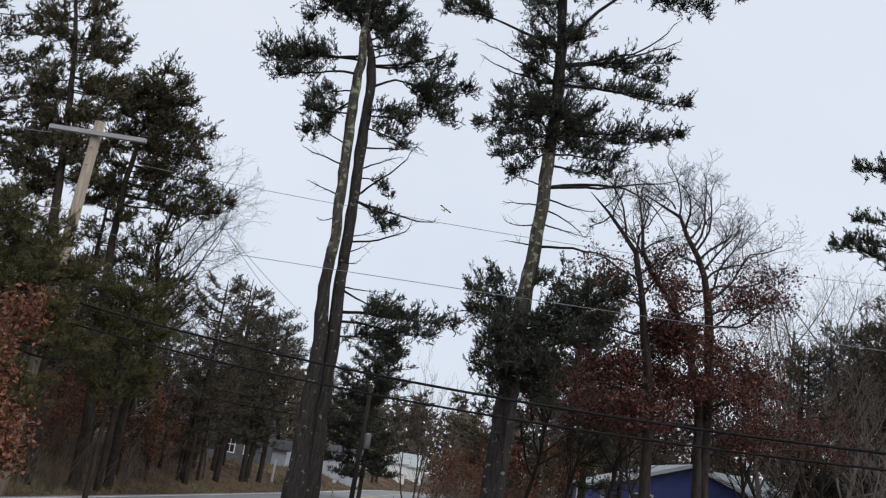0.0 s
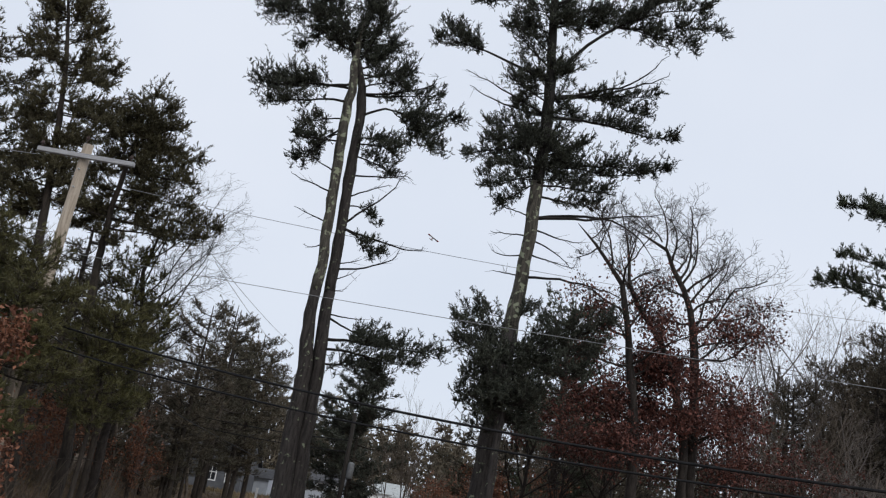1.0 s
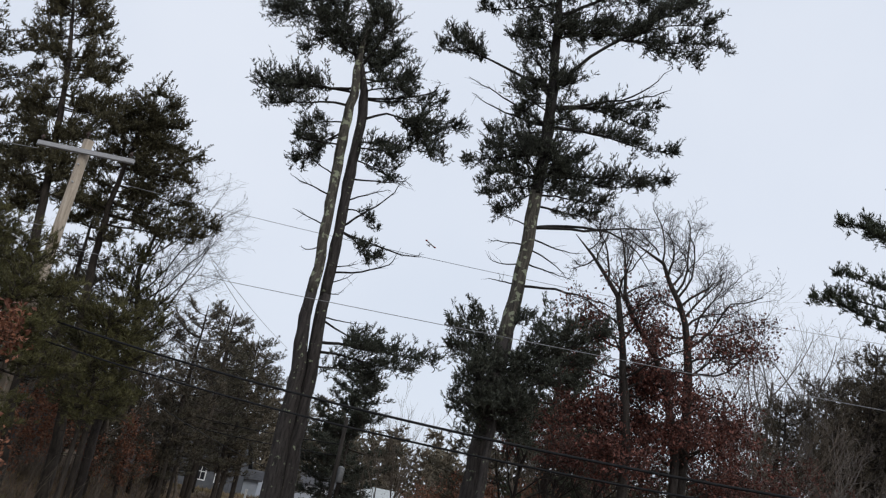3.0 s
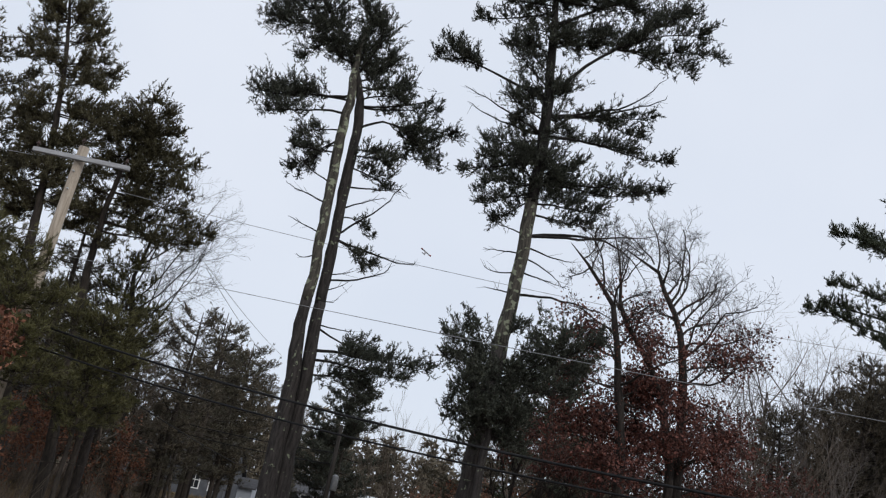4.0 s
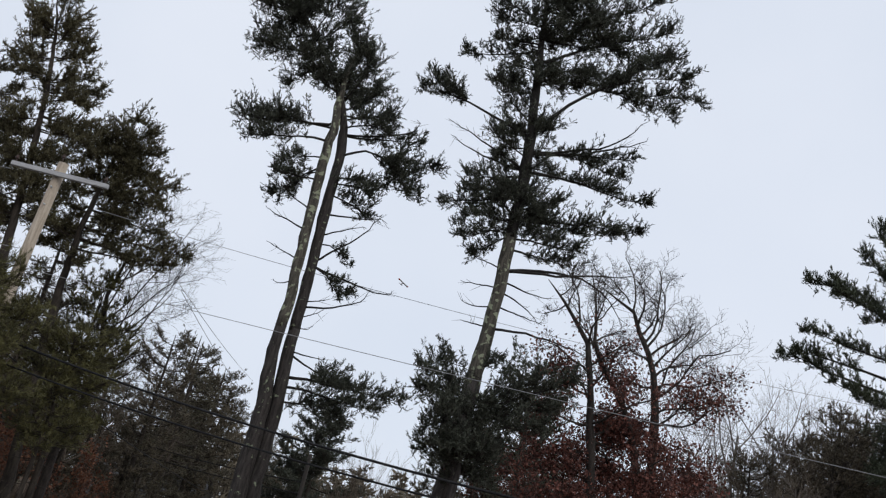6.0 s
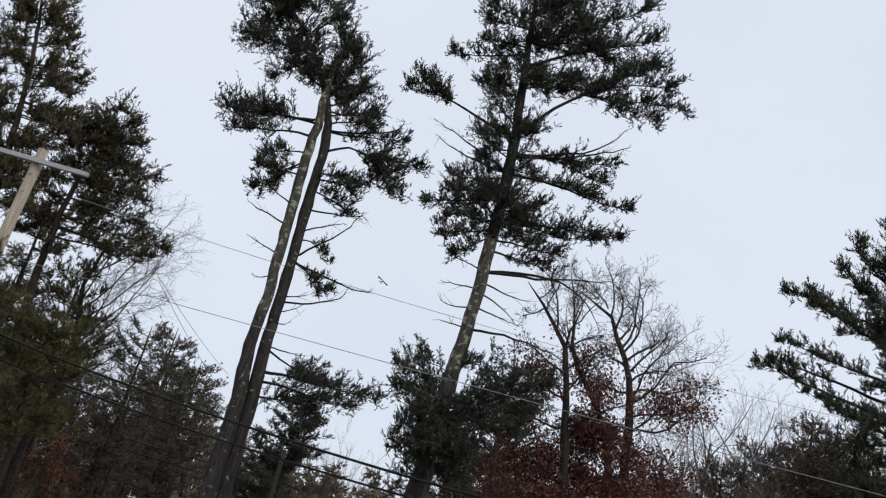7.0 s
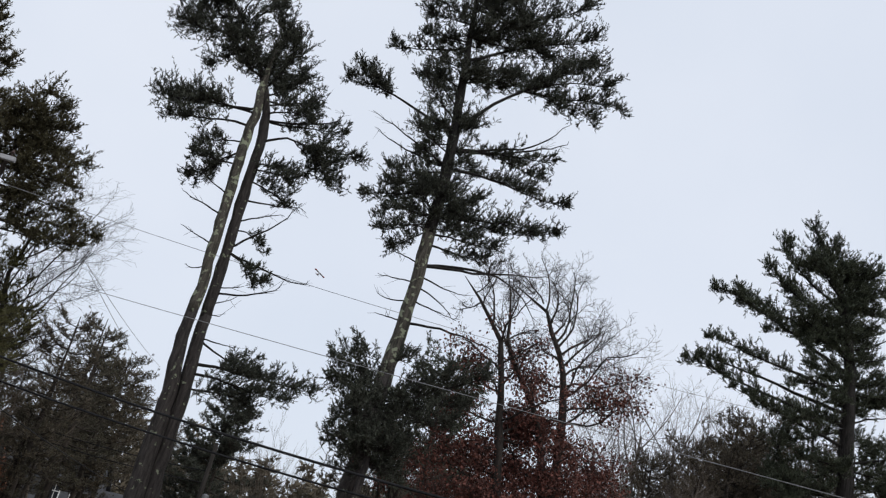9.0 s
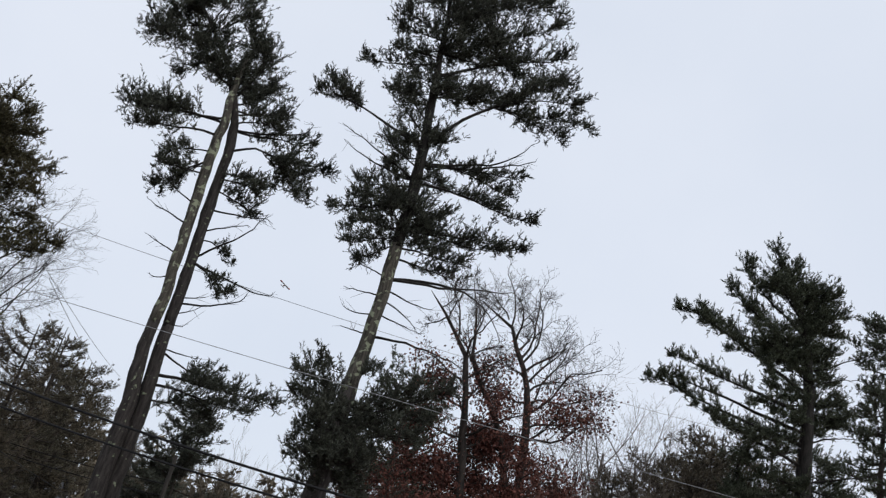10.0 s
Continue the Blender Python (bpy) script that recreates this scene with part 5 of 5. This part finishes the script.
def house(at, label, w, d, eave, ridge, wall, roof, windows, gable_front=True, turn=0.0, trim=WHITE):
    """A clapboard house with its ridge along y (gable to the front) or along x."""
    h = thing("house", at, label, "house", "houses", turn)
    bm = bmesh.new()
    ends = [(-w / 2, -1.6), (w / 2, -1.6), (w / 2, eave), (0, ridge), (-w / 2, eave)] if gable_front else [(-d / 2, -1.6), (d / 2, -1.6), (d / 2, eave), (0, ridge), (-d / 2, eave)]
    half = (d if gable_front else w) / 2
    vs = [bm.verts.new((a, t, zz) if gable_front else (t, a, zz)) for t in (-half, half) for a, zz in ends]
    for i in range(5):
        j = (i + 1) % 5
        bm.faces.new((vs[i], vs[j], vs[5 + j], vs[5 + i]))
    bm.faces.new(vs[:5]), bm.faces.new(vs[9:4:-1])
    bmesh.ops.recalc_face_normals(bm, faces=bm.faces)
    body = part("wall", bm, wall, h)
    z, step = -0.3, 0.16
    while z < (ridge - 0.2 if gable_front else eave - 0.1):  # clapboards, each tilted out at its foot
        hw = w / 2 if z + step < eave or not gable_front else w / 2 * (ridge - z - step) / (ridge - eave)
        bm = boxed(-hw, hw, -d / 2 - 0.004, -d / 2 + 0.01, z, z + step)
        for v in bm.verts:
            if v.co.z < z + 0.01 and v.co.y < -d / 2:
                v.co.y -= 0.016
        part("clapboard", bm, wall, body)
        z += step
    bm = bmesh.new()
    o = 0.35
    span = (w if gable_front else d) / 2
    run = (d if gable_front else w) / 2 + o
    k = (ridge - eave) / span
    for sg in (-1, 1):
        prof = [(0, ridge + 0.04), (sg * (span + o), eave - k * o + 0.04), (sg * (span + o), eave - k * o + 0.16), (0, ridge + 0.18)]
        vs = []
        for t in (-run, run):
            for a, zz in prof:
                vs.append(bm.verts.new((a, t, zz) if gable_front else (t, a, zz)))
        for i in range(4):
            j = (i + 1) % 4
            bm.faces.new((vs[i], vs[j], vs[4 + j], vs[4 + i]))
        bm.faces.new(vs[:4]), bm.faces.new(vs[7:3:-1])
    bmesh.ops.recalc_face_normals(bm, faces=bm.faces)
    part("roof", bm, roof, h)
    if gable_front:
        for sg in (-1, 1):
            bm = bmesh.new()
            vs = []
            for t in (-run - 0.03, -run + 0.02):
                for a, zz in ((0, ridge), (sg * (span + o), eave - k * o), (sg * (span + o), eave - k * o + 0.17), (0, ridge + 0.19)):
                    vs.append(bm.verts.new((a, t, zz)))
            for i in range(4):
                j = (i + 1) % 4
                bm.faces.new((vs[i], vs[j], vs[4 + j], vs[4 + i]))
            bm.faces.new(vs[:4]), bm.faces.new(vs[7:3:-1])
            bmesh.ops.recalc_face_normals(bm, faces=bm.faces)
            part("rake_board", bm, trim, h)
        for sg in (-1, 1):
            part("corner_board", boxed(sg * w / 2 - 0.08, sg * w / 2 + 0.08, -d / 2 - 0.04, -d / 2 + 0.1, -0.4, eave), trim, h)
    for x, z, ww, hh in windows:
        window(h, x, -d / 2, z, ww, hh)
    return h


blue = house((13.8, 49, land(13.8, 49)), "small blue clapboard house with white trim", 8.4, 8.0, 2.5, 3.95, SIDING_BLUE, SHINGLE_PALE, [(-2.3, 1.6, 1.0, 1.4), (1.6, 1.6, 1.0, 1.4)])
part("porch_beam", boxed(-5.6, -4.3, -4.2, -3.9, 2.3, 2.45), WHITE, blue)
part("porch_post", boxed(-5.5, -5.35, -4.15, -4.0, -0.3, 2.3), WHITE, blue)
house((19.2, 49.8, land(19.2, 49.8)), "low blue wing with a pale shingle roof", 5.0, 5.6, 2.4, 4.0, SIDING_BLUE, SHINGLE_PALE, [], gable_front=False, turn=11.0)
house((-17.2, 81, land(-17.2, 81)), "dark grey house with white-framed windows behind the trees", 9.4, 8.0, 2.5, 4.8, SIDING_GREY, SHINGLE_DARK, [(2.2, 1.3, 0.7, 1.25), (3.8, 1.3, 0.7, 1.25)], gable_front=False)
house((-12.6, 86, land(-12.6, 86)), "small pale grey shed beside the cottage", 2.8, 3.4, 1.6, 2.3, SIDING_LIGHT, SHINGLE_DARK, [], gable_front=False)
house((-8.0, 96, land(-8.0, 96)), "pale grey cottage with a row of small windows", 6.0, 5.0, 2.4, 3.5, SIDING_LIGHT, SHINGLE_DARK, [(-2.0, 1.8, 0.65, 0.65), (-0.7, 1.8, 0.65, 0.65), (0.8, 1.8, 0.65, 0.65), (2.0, 1.8, 0.65, 0.65)], gable_front=False)
house((-0.3, 137, land(-0.3, 137)), "white building with a pale roof by the bend", 5.0, 8.0, 1.5, 3.2, WHITE, SHINGLE_PALE, [(-1.0, 1.2, 0.8, 0.9)], gable_front=False)
house((-3.6, 124, land(-3.6, 124)), "low white garage by the bend in the road", 6.6, 6.0, 1.6, 2.2, WHITE, SHINGLE_PALE, [], gable_front=False)
house((-20.5, 47, land(-20.5, 47)), "dark blue-grey house hidden behind the trees", 6.0, 8.0, 4.2, 5.6, SIDING_GREY, SHINGLE_DARK, [(1.6, 3.2, 0.6, 0.7), (2.0, 0.9, 0.9, 1.3)], gable_front=False)


def mailbox(x, y):
    z = land(x, y)
    m = thing("mailbox", (x, y, z), "white roadside mailbox on a wooden post", "mailbox")
    part("post", boxed(-0.05, 0.05, -0.05, 0.05, -0.2, 1.0, bevel=0.008), POLE_WOOD, m)
    s = Soup()
    s.tube([(0, -0.25, 1.12), (0, -0.249, 1.12), (0, 0.25, 1.12)], [0.1, 0.12, 0.12], 12)
    soup_part("box", s, WHITE, m, smooth=True)


mailbox(-4.6, 60)
p = thing("post", (-9.3, 65, land(-9.3, 65)), "white wooden post at the roadside", "post")
part("shaft", boxed(-0.07, 0.07, -0.07, 0.07, -0.2, 1.5, bevel=0.01), WHITE, p)
part("cap", boxed(-0.1, 0.1, -0.1, 0.1, 1.5, 1.56, bevel=0.01), WHITE, p)


def model_aircraft():
    m = new("model_aircraft")
    m.matrix_basis = pose(-0.2, 40, 13.6, 0, 24, 20)
    tagged(m, "tiny white and red model aircraft in the sky", "model aircraft")
    s = Soup()
    s.tube([(0, -0.24, 0), (0, -0.16, 0), (0, 0.05, 0), (0, 0.24, 0.01)], [0.012, 0.035, 0.03, 0.012], 8)
    soup_part("fuselage", s, WHITE, m, smooth=True)
    part("wing", boxed(-0.3, 0.3, -0.12, 0.0, 0.03, 0.042, bevel=0.004), WHITE, m)
    for sg in (-1, 1):
        part("wing_tip", boxed(sg * 0.25 - 0.05, sg * 0.25 + 0.05, -0.122, 0.002, 0.026, 0.046), RED, m, "red wing tip")
    part("tailplane", boxed(-0.1, 0.1, 0.17, 0.24, 0.01, 0.018), WHITE, m)
    part("fin", boxed(-0.004, 0.004, 0.16, 0.24, 0.01, 0.09), RED, m)


model_aircraft()
